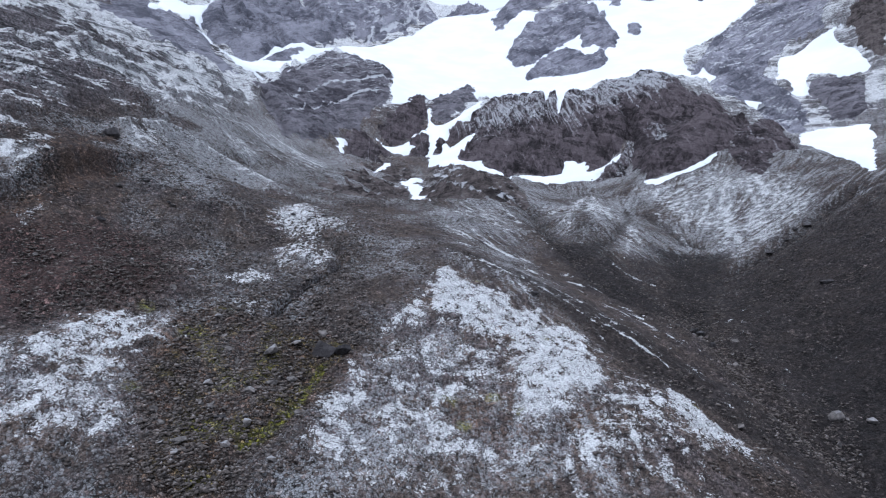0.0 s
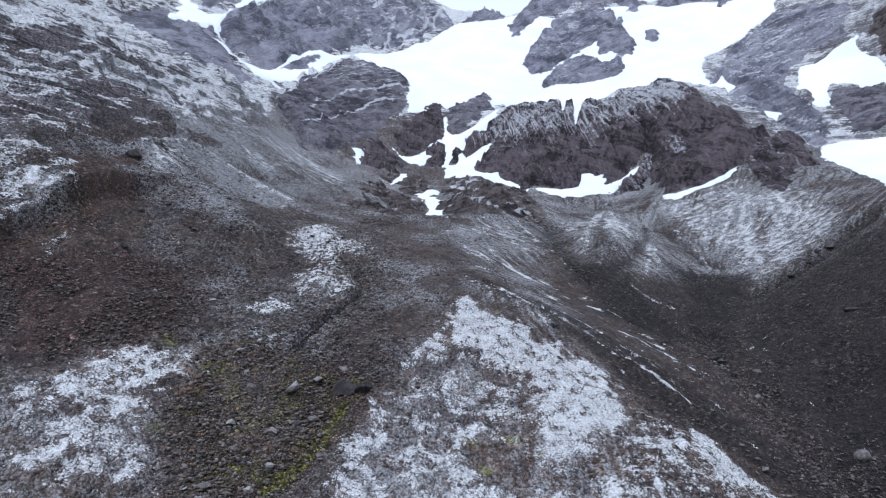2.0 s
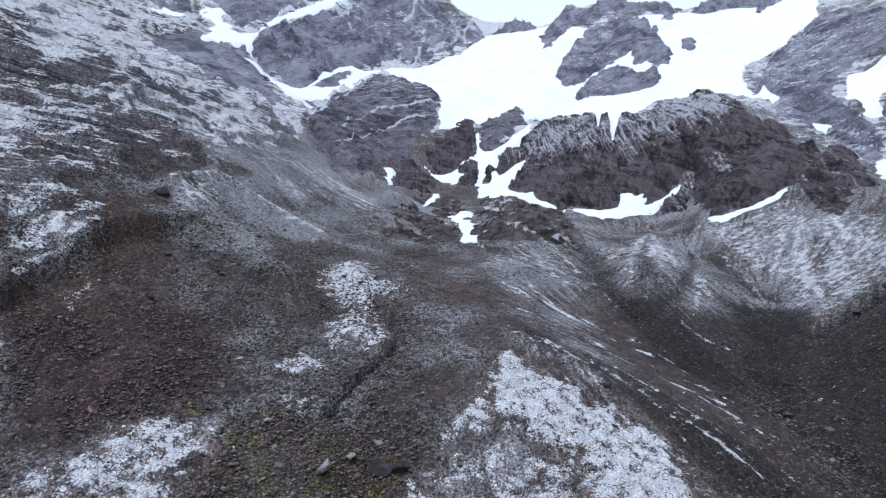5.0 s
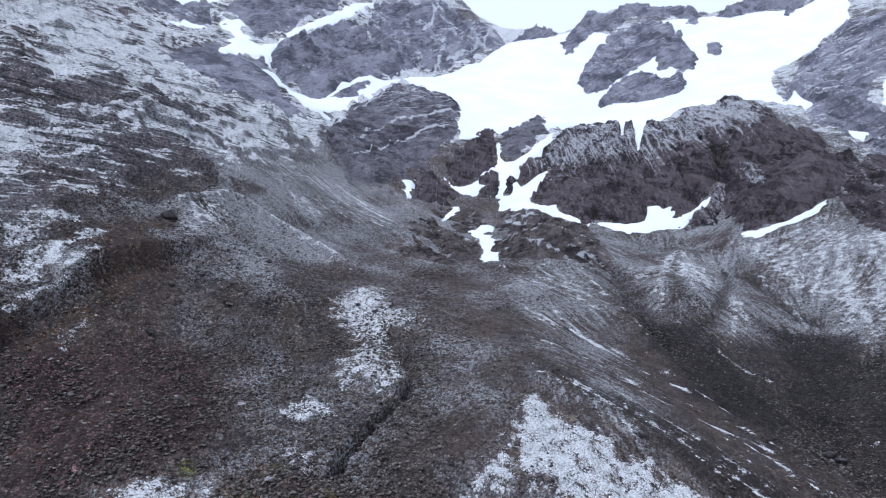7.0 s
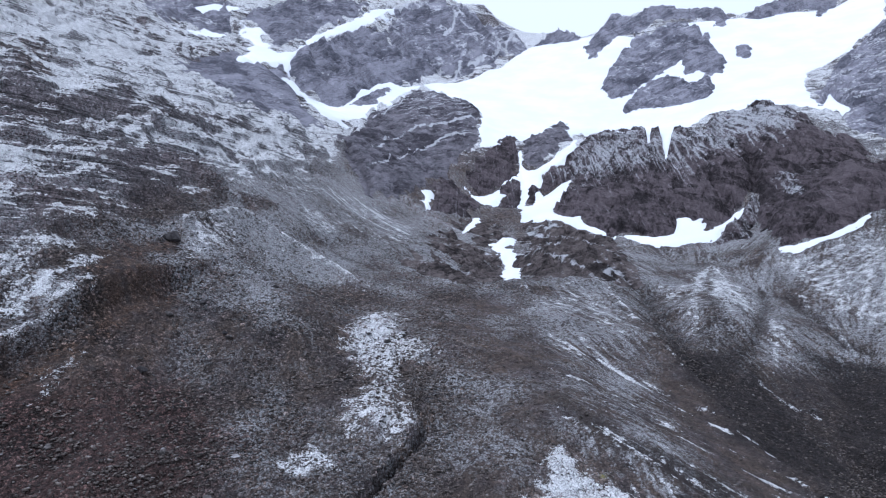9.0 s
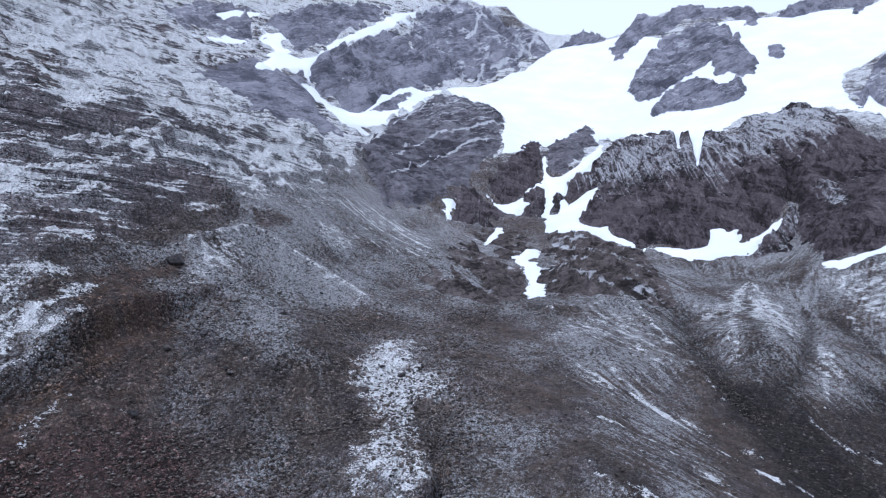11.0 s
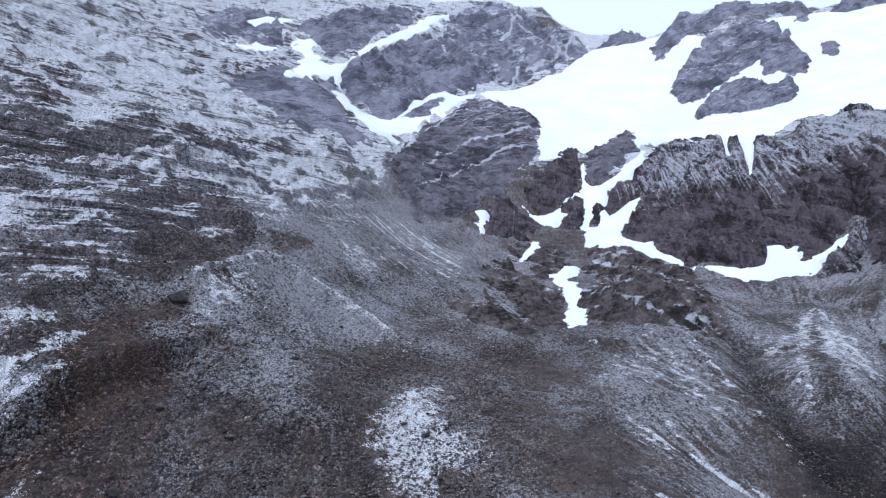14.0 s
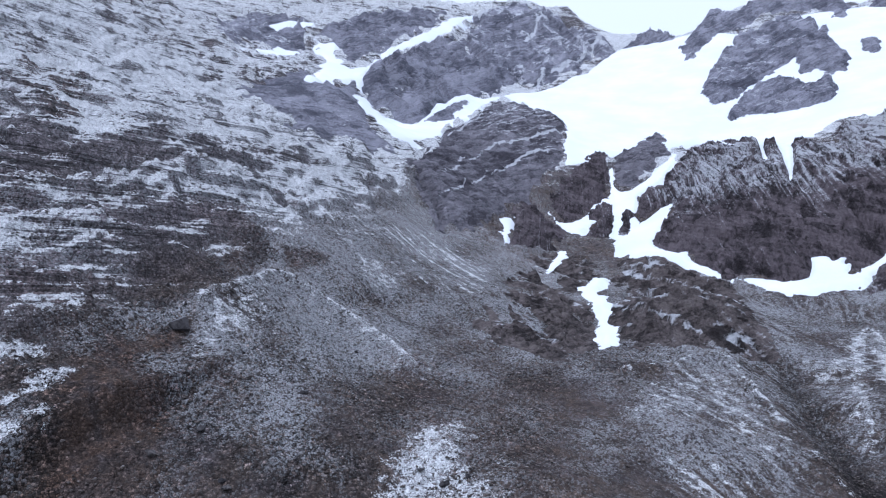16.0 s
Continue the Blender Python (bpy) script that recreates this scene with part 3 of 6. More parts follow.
CREST_SNOW = [(-186.1, 672.5), (-175.6, 682.5), (-159.5, 693.8), (-153.8, 693.7), (-172.1, 678.4), (-180.6, 672)]
ISLAND_A = [(70.8, 711.9), (65.5, 687.2), (71.9, 660.5), (89.3, 669.9), (112, 698), (141.4, 715), (167.3, 737.5), (185.4, 760.5), (189.4, 790.6), (178.3, 813), (160, 811), (135.2, 803.9), (117.2, 805.5), (101.7, 786.7), (85.5, 755)]
ISLAND_B = [(155.5, 737.7), (175.7, 762.7), (193, 772.8), (190.3, 733.6), (190.4, 698.6), (182.9, 680.6), (172.8, 681.2), (163.5, 691.2), (148.5, 690.6)]
ISLAND_C = [(80.8, 648.8), (95.6, 672.7), (114, 691.7), (140.8, 687.4), (150.5, 670.9), (169.7, 680), (167, 652.9), (150.6, 610.4), (133.7, 611.5), (111.7, 626.3), (95.1, 645.2), (80.6, 628)]
ISLAND_D = [(209.4, 728.6), (222.3, 726.9), (219.2, 708.8), (208.7, 695.2), (205.2, 708.7)]
ISLAND_E = [(313.4, 789.1), (352.3, 857.4), (336.3, 801.6), (318.5, 779.7)]
TOP_HILL = [(57.4, 819), (71, 840.7), (96.1, 891.1), (112, 897), (121.4, 856.1), (151.5, 890.8), (178.6, 879.8), (206, 877), (233, 893), (251.4, 887.3), (222.7, 789.4), (209, 790), (201, 829.3), (173.2, 826.8), (147.1, 831.2), (124.3, 819.2), (99.2, 820.3), (87.6, 805.6), (72.7, 782.2), (57.4, 776)]
SKYLINE_ROCKS = [(248.7, 820.2), (283.7, 869.1), (329.3, 890.4), (346, 897), (390.8, 874.7), (375.6, 858.2), (305.9, 832.3), (259.1, 807.1)]
PASS_ROCKS = [(-4, 869.7), (8.9, 903.2), (29.1, 940.5), (51, 945), (62.7, 852.3), (37.7, 862.1), (14.6, 872.4)]
PEAK = [(-217.6, 556), (-225, 621), (-212.1, 688), (-190.9, 749), (-180.8, 823), (-167.6, 860), (-154.5, 881), (-40.4, 940), (-20.8, 910), (-11.7, 850), (-26.4, 828), (-40.7, 848), (-45.7, 808), (-54.4, 787), (-74.5, 792), (-80.8, 756), (-92.2, 721), (-100.4, 760), (-113.8, 722), (-125.4, 701), (-127, 678), (-146.2, 671), (-145.5, 644), (-147, 585), (-154.9, 543), (-167, 536), (-185.5, 533), (-201.2, 535), (-211.6, 542), (-216.8, 548)]
SMALL_CRAG = [(-161.1, 538), (-156.4, 551), (-153.2, 572), (-155.1, 621), (-148.5, 646), (-143.6, 635), (-139.1, 579), (-139, 554), (-143, 546), (-152.1, 541)]
BUTTRESS = [(-118.1, 382.3), (-122.2, 422.8), (-140.2, 521.3), (-125.1, 547.1), (-128.7, 635.6), (-106.1, 669.1), (-84.3, 643.6), (-61, 628.2), (-50, 589.8), (-45.4, 513.2), (-46.6, 499.9), (-58.8, 480.5), (-59.7, 452.2), (-71.7, 434.6), (-77, 382.6), (-82.3, 364.9), (-88.7, 344.3), (-96.6, 349.1), (-109.8, 373.1)]
BLOCK_A = [(-53.4, 461), (-49.5, 470), (-43.6, 487), (-36.4, 505), (-28.5, 521), (-21.9, 525), (-16, 522), (-15.1, 497), (-15.6, 480), (-18.1, 470), (-21.9, 464), (-27, 455), (-32.7, 448), (-39.2, 443), (-44, 445), (-49.4, 453)]
BLOCK_B = [(-12.9, 518), (-9.9, 533), (-1.7, 546), (5.7, 570), (16, 587), (26.1, 590), (27.7, 576), (23.7, 547), (16.7, 524), (10.9, 508), (6.2, 492), (-0.1, 480), (-6.2, 476), (-11.1, 480), (-12.5, 497)]
CLIFF = [(6.4, 394), (9.7, 413), (19.5, 438), (13.1, 442), (6.7, 440), (1.2, 439), (-0.2, 448), (2.4, 464), (8.8, 470), (17, 477), (25.5, 504), (32.3, 533), (45.4, 569), (58.3, 583), (71.6, 581), (87.2, 561), (100.5, 526), (106.9, 498), (104.6, 457), (126.2, 529), (137.2, 544), (147.5, 542), (161.9, 547), (176.9, 547), (175.5, 501), (166.4, 452), (155.3, 398), (167.7, 395), (171.4, 389), (163, 367), (181.6, 385), (174.3, 363), (143.7, 312), (133.5, 302), (128, 301), (120.7, 298.9), (114, 298.7), (105.6, 299.7), (99.6, 300), (95.5, 304), (95.7, 316), (100.5, 336), (103, 351), (105.5, 364), (104.3, 366), (96.7, 356), (92.1, 354), (85.8, 351), (78.5, 344), (74.1, 343), (67.8, 341), (61.2, 340), (52.3, 341), (44.4, 346), (35.3, 347), (30.8, 352), (28.7, 359), (22, 362), (20.1, 372), (14.2, 376)]
DARK_KNOLL_ROCK = [(-20.6, 299.9), (-13, 310.4), (-8, 376.1), (6.1, 377.6), (20.4, 363.3), (32.3, 343.5), (33.7, 300.4), (34.7, 273.2), (26.5, 262.1), (17.3, 266.3), (6.7, 263.5), (-5.5, 263.7), (-14.1, 287.3)]
BROWN_CRAGS = [(-51.6, 256.2), (-50.9, 288.6), (-50.8, 337), (-43.3, 371), (-30.1, 408), (-18.8, 384), (-24.5, 325), (-18.5, 303), (-15.9, 261.8), (-21.5, 227.2), (-29.7, 234.7), (-40.8, 243)]
RIGHT_SPUR = [(205.5, 547.2), (268.3, 640.7), (319.5, 698), (348.2, 717.5), (379.1, 692.4), (382, 623.5), (309.1, 513.2), (288.5, 525.9), (269, 515.9), (247.9, 485.7), (240.8, 441.7), (240.5, 413.2), (210.9, 369.2), (202.7, 372.8), (197.8, 396.8), (187.6, 421), (184.2, 448.3)]
RIGHT_CRAG = [(262.3, 458), (275.9, 448), (285.1, 426), (265, 394), (244.5, 363), (231.6, 362), (231, 381), (245.6, 420), (249.5, 438)]
RIGHT_WALL = [(323.3, 507.4), (339.7, 504.9), (350.8, 499.1), (297.5, 425.3), (296.5, 442.4), (307.4, 470.2)]
LOW_CRAG = [(78.2, 330), (81.4, 338), (87, 346), (92.6, 349), (98.2, 354), (104.9, 362), (102.7, 350), (101.1, 349), (92.8, 334), (87.8, 330), (82.7, 328)]
WHITE_SPUR_ZONE = [(-11.7, 102.7), (-9.9, 107.3), (-3.6, 124), (-0.4, 131.3), (9.8, 125.2), (18.1, 122.1), (26.3, 119.5), (28.8, 108.2), (21.6, 95.3), (15.8, 91.6), (14.8, 85.7), (10.3, 75.7), (-12.5, 72), (-16.5, 79.3), (-14.3, 98.7), (-8.3, 100.3), (-3.2, 107.4)]
WHITE_RIGHT_ZONE = [(35, 104.2), (37.8, 105.7), (39.2, 103.4), (40.5, 100.2), (41.9, 95.7), (43.1, 92.3), (35.1, 86.6), (33.3, 89.6), (33.1, 94.2)]
WHITE_MID_ZONE = [(16.8, 92.7), (28.6, 105.9), (34.9, 102.3), (34, 78.2), (13.7, 76.1)]
WHITE_LEFT_ZONE = [(-62.3, 82.6), (-60.3, 86.3), (-58.2, 89.3), (-57.7, 95.2), (-55.3, 98.7), (-52.5, 100.4), (-48.6, 101.8), (-44.2, 103.6), (-41.9, 99.6), (-42, 95.2), (-43.8, 90.1), (-43.9, 83.9), (-41, 81.2), (-38.4, 78.1), (-37.3, 73.8), (-51.3, 68.2)]
SLAB_FROST = [(-46.6, 168.7), (-44.9, 184.2), (-39.9, 189.1), (-35.3, 174), (-31.6, 169.7), (-25.8, 166.9), (-25.9, 159.6), (-30.2, 155.6), (-28.6, 142), (-23.3, 139.9), (-22.4, 137.3), (-25.2, 130), (-28.5, 131.5), (-31.7, 131.9), (-36.5, 134.2), (-37.6, 141.9), (-36.4, 150.6), (-40.8, 157.8), (-46.2, 162.8)]
MOSSY_BOWL = [(-44, 104.2), (-38.6, 110), (-30.5, 108.9), (-14, 102.3), (-15.6, 90.4), (-20, 82), (-25.6, 76.9), (-24.4, 69.8), (-35.5, 67.2), (-36.5, 76.8), (-42.1, 83.7), (-43.8, 90.5)]
RUST_ZONE = [(-89.1, 116.4), (-88.1, 122.6), (-86.9, 129.3), (-85.9, 137.3), (-84.5, 148.2), (-82.5, 158.3), (-78.5, 153.8), (-80.8, 144.6), (-81, 133.9), (-81.7, 124), (-82.8, 116.4), (-85.2, 112.2)]
RED_SCREE = [(-87.9, 114.2), (-77.2, 116), (-74.4, 128.6), (-66.8, 135), (-58.7, 130.3), (-50.6, 122.1), (-48.9, 110.6), (-52.3, 103.9), (-57.6, 96.8), (-64, 92.8), (-67.4, 91.5)]
MORAINE_FROST = [(-8.8, 216.9), (0.3, 243.8), (16.8, 254.6), (22.1, 240), (25.5, 221.9), (25.4, 204.7), (20.6, 203.3), (14.7, 208.9), (9.7, 218.3), (3.5, 204.8), (0.3, 211.9), (-6.2, 207.2), (-10.1, 211.6)]
CRACK_LINE = [(-30.5, 157.2), (-23.2, 138.9), (-23.2, 131.1), (-24.6, 128.3), (-25.7, 124), (-27.1, 120.1), (-28.4, 116.1), (-29.7, 112.8), (-29.9, 109.3)]
LEFT_CRACK = [(-42.9, 76.7), (-42.7, 72.3), (-42.4, 68.3), (-42.4, 64.6)]
MORAINE_LINE_B = [(2.8, 137.2), (8.5, 132.9), (14.1, 130.3), (19.4, 127.7), (24.9, 127), (29.6, 123.7), (34.4, 121.8), (38.4, 118.2), (41.6, 113.3)]
MORAINE_LINE_C = [(17.7, 224.2), (33.5, 189.9), (39.1, 163.5), (52.6, 144.2), (60.5, 127)]
GULLY_LINE = [(26, 255.3), (35.8, 204.5), (39.9, 181.1), (62.2, 172.2), (59.8, 145.1), (60.3, 124.9), (63.5, 111.7), (64.6, 98.8)]
GULLY_LINE_B = [(86.8, 195.8), (94.6, 197.6), (101.3, 197.3), (108.5, 197.9), (118, 202.3), (126.1, 206.8), (131.5, 206.8)]
RUST_STEP = [(-89, 116.2), (-88.7, 121.9), (-88, 127.8), (-87.1, 135.6), (-86, 144.6), (-83.6, 157.8)]
FAULT_LINE = [(-110.5, 379), (-106.6, 375), (-102.7, 373), (-97.6, 371), (-88.5, 347)]
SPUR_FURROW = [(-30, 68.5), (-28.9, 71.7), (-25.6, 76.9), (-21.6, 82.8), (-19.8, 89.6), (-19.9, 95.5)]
LEFT_DARK_C = [(-119.9, 184.5), (-121.2, 191.6), (-119.8, 196.5), (-115.1, 189.4), (-117.4, 186.3)]
LEFT_GREY = [(-216.6, 378.3), (-241.5, 486), (-217.1, 536.4), (-137, 408.8), (-140.2, 335.6), (-165, 335.8), (-157.5, 294)]
LEFT_WHITE_A = [(-133.5, 166.4), (-131.7, 173.2), (-127.2, 176.7), (-122.2, 175), (-118.4, 182.8), (-115.2, 181), (-117.8, 167.7), (-122.3, 164.8), (-125.5, 159.8)]
LEFT_WHITE_B = [(-136.2, 192.5), (-139.8, 203.1), (-137, 204.2), (-134.1, 218.1), (-130.4, 218.6), (-128.4, 232.5), (-125, 243.2), (-123.2, 266.5), (-117.7, 265.1), (-119, 240.5), (-122.5, 229.9), (-123.3, 216.9), (-125, 204.6), (-125.3, 194.2), (-128.1, 187.7), (-132.6, 187.9)]
LEFT_WHITE_C = [(-155.3, 194.5), (-152.4, 204.9), (-156.6, 222.4), (-171, 257.9), (-172.3, 276.1), (-161.5, 275.8), (-184.4, 341), (-171.8, 353), (-150.9, 327), (-145.1, 295.8), (-151.2, 279.8), (-146.7, 248.5), (-144.8, 223.5), (-145.6, 206.1), (-147.4, 194.3)]
LEFT_WHITE_D = [(-133.7, 270.3), (-132.8, 293.1), (-125.7, 311), (-120.1, 323), (-118.7, 296), (-123, 274.9), (-127.5, 261.8)]
LEFT_WHITE_E = [(-111.6, 157.1), (-113.2, 163.2), (-112.8, 167.9), (-111.2, 167), (-109.8, 161.3), (-107.1, 160), (-105.6, 162.1), (-103.1, 160.2), (-104.6, 157.6), (-108.2, 157.1)]
LEFT_WHITE_F = [(-113.3, 169.9), (-113.9, 176.2), (-111.5, 182.3), (-108.7, 179.9), (-106.1, 173.4), (-110.9, 172.9)]
LEFT_BROWN = [(-93.4, 142.9), (-95.3, 150.8), (-97.6, 160.1), (-95.7, 172.4), (-92.6, 177.7), (-88.9, 170.8), (-90.2, 160.5), (-86.6, 156.3), (-83.2, 158.2), (-81.9, 152), (-83.6, 142.4), (-84.8, 136), (-87.1, 133.3), (-87.8, 138.9), (-88.9, 134.6), (-89.1, 139.3)]
SPUR_BROWN = [(15.6, 90.1), (21.3, 93.9), (22.3, 91.8), (20.4, 87.3), (17.2, 86.5), (15.8, 87.1)]
RIGHT_DARK = [(77.3, 193.6), (87.9, 195.2), (110.7, 193.9), (144.8, 206.4), (69.9, 96.6), (62.9, 101.4), (60.3, 124.7), (59.8, 145.1)]
DARK_GRAVEL = [(-4.3, 150.1), (5.6, 133.5), (18.5, 124.9), (28.1, 118.8), (36, 105.5), (44.7, 100.4), (52.1, 86.8), (64.7, 95.4), (62.1, 109.4), (52.4, 117.1), (40.4, 127.8), (25.1, 136.6), (10.7, 137.9)]
RIB_SLOPE = [(-92.9, 171.3), (-95.2, 193.9), (-96.6, 217.8), (-79.1, 224), (-61.3, 212.9), (-60.9, 171.4), (-61.3, 156.3), (-76.3, 161), (-84.2, 164)]
VALLEY_SCREE = [(-102.9, 245.1), (-100, 296.7), (-81.8, 305.4), (-50.2, 277.4), (-53.5, 250.2), (-72.3, 243.4), (-85.9, 235.6)]
LEFT_CRAG_A = [(-292.4, 608.8), (-294.3, 644.2), (-283.6, 692.4), (-253.1, 736.9), (-214.3, 797.6), (-210.5, 759.6), (-222.4, 708.2), (-234.3, 667.6), (-236.1, 621.8), (-229.6, 562.3), (-239.6, 569.5), (-265.2, 613.3), (-279.2, 618.3)]
LEFT_CRAG_B = [(-210.2, 358.3), (-216.9, 405.3), (-232.2, 484.4), (-220.1, 542.5), (-212.1, 532.9), (-155.6, 428.8), (-134.5, 407.4), (-144.5, 373.2), (-143.5, 320.6), (-180.4, 347.5)]
LEFT_CRAG_C = [(-345.6, 527.4), (-358.2, 607.1), (-317.1, 636), (-297.5, 604.8), (-283.6, 553.8), (-310, 542.3), (-272.5, 437.1)]
LEFT_BAND = [(-154.7, 184.1), (-151.4, 191), (-146.6, 193.5), (-140.8, 229), (-137, 229.7), (-141.4, 254.2), (-140.3, 296.8), (-130.1, 320), (-130.1, 297.9), (-134.4, 269.4), (-132.3, 244.4), (-133, 221.9), (-139.3, 205.7), (-139.1, 195.4), (-133.5, 184.4), (-132.3, 173.8), (-136.5, 168.9)]
LEFT_OUTCROP = [(-223, 240.4), (-211.3, 245.3), (-200.6, 255.1), (-159.8, 213.5), (-159.9, 202.1), (-174.2, 207.3), (-181.4, 206.3)]
FAULT_B = [(-117.8, 224.3), (-108.4, 215.5), (-102, 222.1)]
FAULT_C = [(-117.1, 331), (-109, 317), (-102.2, 310)]
FAULT_D = [(-110, 372.6), (-96.1, 369.5)]
CONE_EDGE = [(-9, 234.4), (0.3, 244.7), (10.5, 254.9), (19.7, 258.7), (23.4, 239.1), (26.3, 225.7), (29, 215.5), (31.2, 202.3), (33, 191.1)]
RIB_CREST = [(-94.2, 180.9), (-95.3, 194.8), (-95.7, 208.7), (-95.1, 213.6), (-91.8, 217.2), (-85.1, 219.4), (-77.9, 220.5), (-72.6, 220.1), (-65, 217.5), (-58.5, 212.4)]
RIB_SECOND = [(-88.7, 196.7), (-77.5, 200.1), (-60.7, 184), (-51.7, 176.9)]
CLIFF_CRACK = [(112.7, 392), (112.3, 387), (108.7, 375), (105.7, 366)]
CLIFF_UPPER = [(3.6, 467), (15.8, 476), (31.5, 529), (57.2, 582), (86.8, 559), (104.1, 479), (136.5, 542), (162.9, 544), (177.3, 536), (171.5, 479), (139.6, 393), (126.6, 386), (113.6, 392), (98.8, 383), (91.3, 378), (75.5, 387), (56.2, 400), (39.9, 399), (27.6, 407), (14.5, 413), (6.1, 420)]
CONE_FROST = [(67, 302), (56.9, 290.7), (43.4, 267.5), (37.6, 258.5), (37.9, 230.8), (38.6, 210.8), (45.1, 224.3), (53.4, 246.4), (51.5, 223.1), (55.4, 217), (64.4, 232.2), (73.3, 259.6), (72.3, 275.4), (71.6, 295)]
CONE_FROST_B = [(75.9, 264.3), (69.6, 237.3), (69.4, 224.9), (70.1, 220.6), (62.1, 211.7), (59.4, 198.1), (54.6, 202.8), (59.3, 219.3), (66, 234.6)]
CONE_BARE = [(58.4, 274.1), (54.1, 242), (51.5, 223.1), (53.7, 214.1), (47.1, 202.5), (41.4, 203.2), (40.1, 213.6), (45.1, 227.7)]
CONE_RIDGE = [(69.6, 311.2), (61.8, 270), (52.9, 230.2)]
CONE_RIDGE_B = [(76.7, 266.6), (68.2, 221.6), (64.6, 192.2)]
CONE_GROOVE = [(76.2, 271.2), (74, 259.5), (62.2, 229.3), (55.8, 216.9), (53.3, 209.3)]
FAN_FROST = [(89.9, 300), (98.5, 294.6), (114.2, 295.2), (128.3, 297.6), (130.2, 290.5), (124.7, 268.3), (133.3, 262.2), (137.9, 254), (130.4, 219.8), (122.3, 212.5), (110.7, 201.7), (102, 201.9), (95.3, 199.1), (89.5, 197.9), (84.9, 199), (94.3, 212.2), (93.9, 219.7), (95.3, 236.9), (90.7, 246.5), (91.1, 259.7), (90.2, 273.8), (88.3, 286.8)]
FAN_LINE = [(86.5, 266.4), (84.9, 248.5), (85.2, 232), (85.2, 219.4)]
FAN_GULLY = [(83.1, 264), (83.4, 240.8), (84.6, 225.8), (88.5, 222.4)]
MORAINE_LINE_A = [(19.4, 181.6), (29.7, 181.5), (34, 171.2), (39.2, 162.2), (42.8, 146), (43.1, 131.8), (49, 131)]
MAIN_GULLY = [(28, 275.5), (33.8, 262.9), (34.2, 241), (34.7, 223.2), (34.8, 203.6), (37.4, 195.9)]
GULLY_FLOOR = [(36.5, 202.8), (42.7, 197.4), (51.9, 205.7), (53.4, 195.1), (56.5, 179.4), (60.9, 170.5), (61.7, 158.7), (59.9, 147.5), (54.6, 144.4), (49.9, 159.6), (41.8, 161.2), (35.3, 163.5), (35.3, 181.5)]
RIGHT_FLANK = [(70.4, 222.6), (83.2, 219.2), (93.6, 210.6), (59.9, 147.5), (59.9, 184.1), (69.6, 195.8)]
STREAK_A = [(-0.6, 194.5), (4.6, 190.3), (9.7, 189.2), (13.3, 186.3), (17.7, 183.8)]
STREAK_B = [(24.9, 127), (30, 125.3), (34.7, 123), (38.9, 119.4)]
STREAK_C = [(52.4, 200.7), (55, 191.7), (60.6, 188.5)]
DEEP_CRACK = [(-22.7, 138.2), (-23.2, 131.1), (-24.6, 128.3), (-25.7, 124), (-27.1, 120.1), (-28.4, 116.1), (-29.7, 112.8), (-29.9, 109.3)]
TONGUE_CRAG_A = [(-72.6, 432.2), (-66.1, 448.9), (-57.5, 452.7), (-41.6, 435), (-36.6, 429.9), (-42, 392.6), (-61.1, 364.2)]
TONGUE_CRAG_B = [(-28.3, 451), (-24.8, 458), (-18, 464), (-14.3, 459), (-13.2, 441), (-14.7, 424), (-20.3, 423), (-27.1, 428), (-24.7, 440), (-21.2, 446), (-26.6, 447)]
TONGUE_CRAG_C = [(-10.6, 440), (-8.1, 450), (-3.2, 451), (-1, 444), (-2.5, 434), (-6.8, 412), (-10.4, 422)]
LEFT_WHITE_G = [(-105.1, 142.7), (-105.6, 149.7), (-104, 154.4), (-101.1, 149.1), (-100.7, 143.1), (-101.2, 139.5)]
LEFT_WHITE_H = [(-96.3, 135.4), (-96.3, 140.3), (-95.8, 145.3), (-94.5, 148.7), (-93.4, 142.9), (-93.9, 139.2), (-94.9, 136.1), (-94.8, 134.1)]
LEFT_WHITE_I = [(-92.5, 132.3), (-90.5, 135.1), (-88.8, 139.1), (-88.2, 138.1), (-88.9, 134.6), (-90.7, 130.7)]
SLAB_FROST_B = [(-42.3, 121.6), (-40.1, 126.3), (-36.2, 126.2), (-34.2, 123), (-37.9, 119.8), (-40.4, 119)]
SLAB_FROST_C = [(-39, 110.7), (-37.5, 113.8), (-34.3, 111.9), (-32.4, 108.9), (-34.3, 107.4), (-37.4, 108.8)]
CLIFF_FROST = [(112.6, 360), (119.1, 363), (124, 361), (121.4, 348), (116, 328), (111.1, 325), (113.2, 340), (115, 355)]
RIB_FROST = [(-95.9, 181.2), (-96.4, 196.4), (-96.1, 209.3), (-93.8, 214.4), (-91.6, 201.8), (-84.5, 195), (-81.5, 182.3), (-85.3, 179.5), (-83.9, 169.5), (-85.8, 166.5), (-90.4, 175.6)]
VALLEY_FROST = [(-93.8, 256.7), (-88.2, 268.9), (-77.8, 263.9), (-74.3, 259.5), (-81, 245.4), (-86.8, 247.8)]
VALLEY_LEDGE = [(-82, 238.6), (-76.7, 249.4), (-73.3, 257.9)]
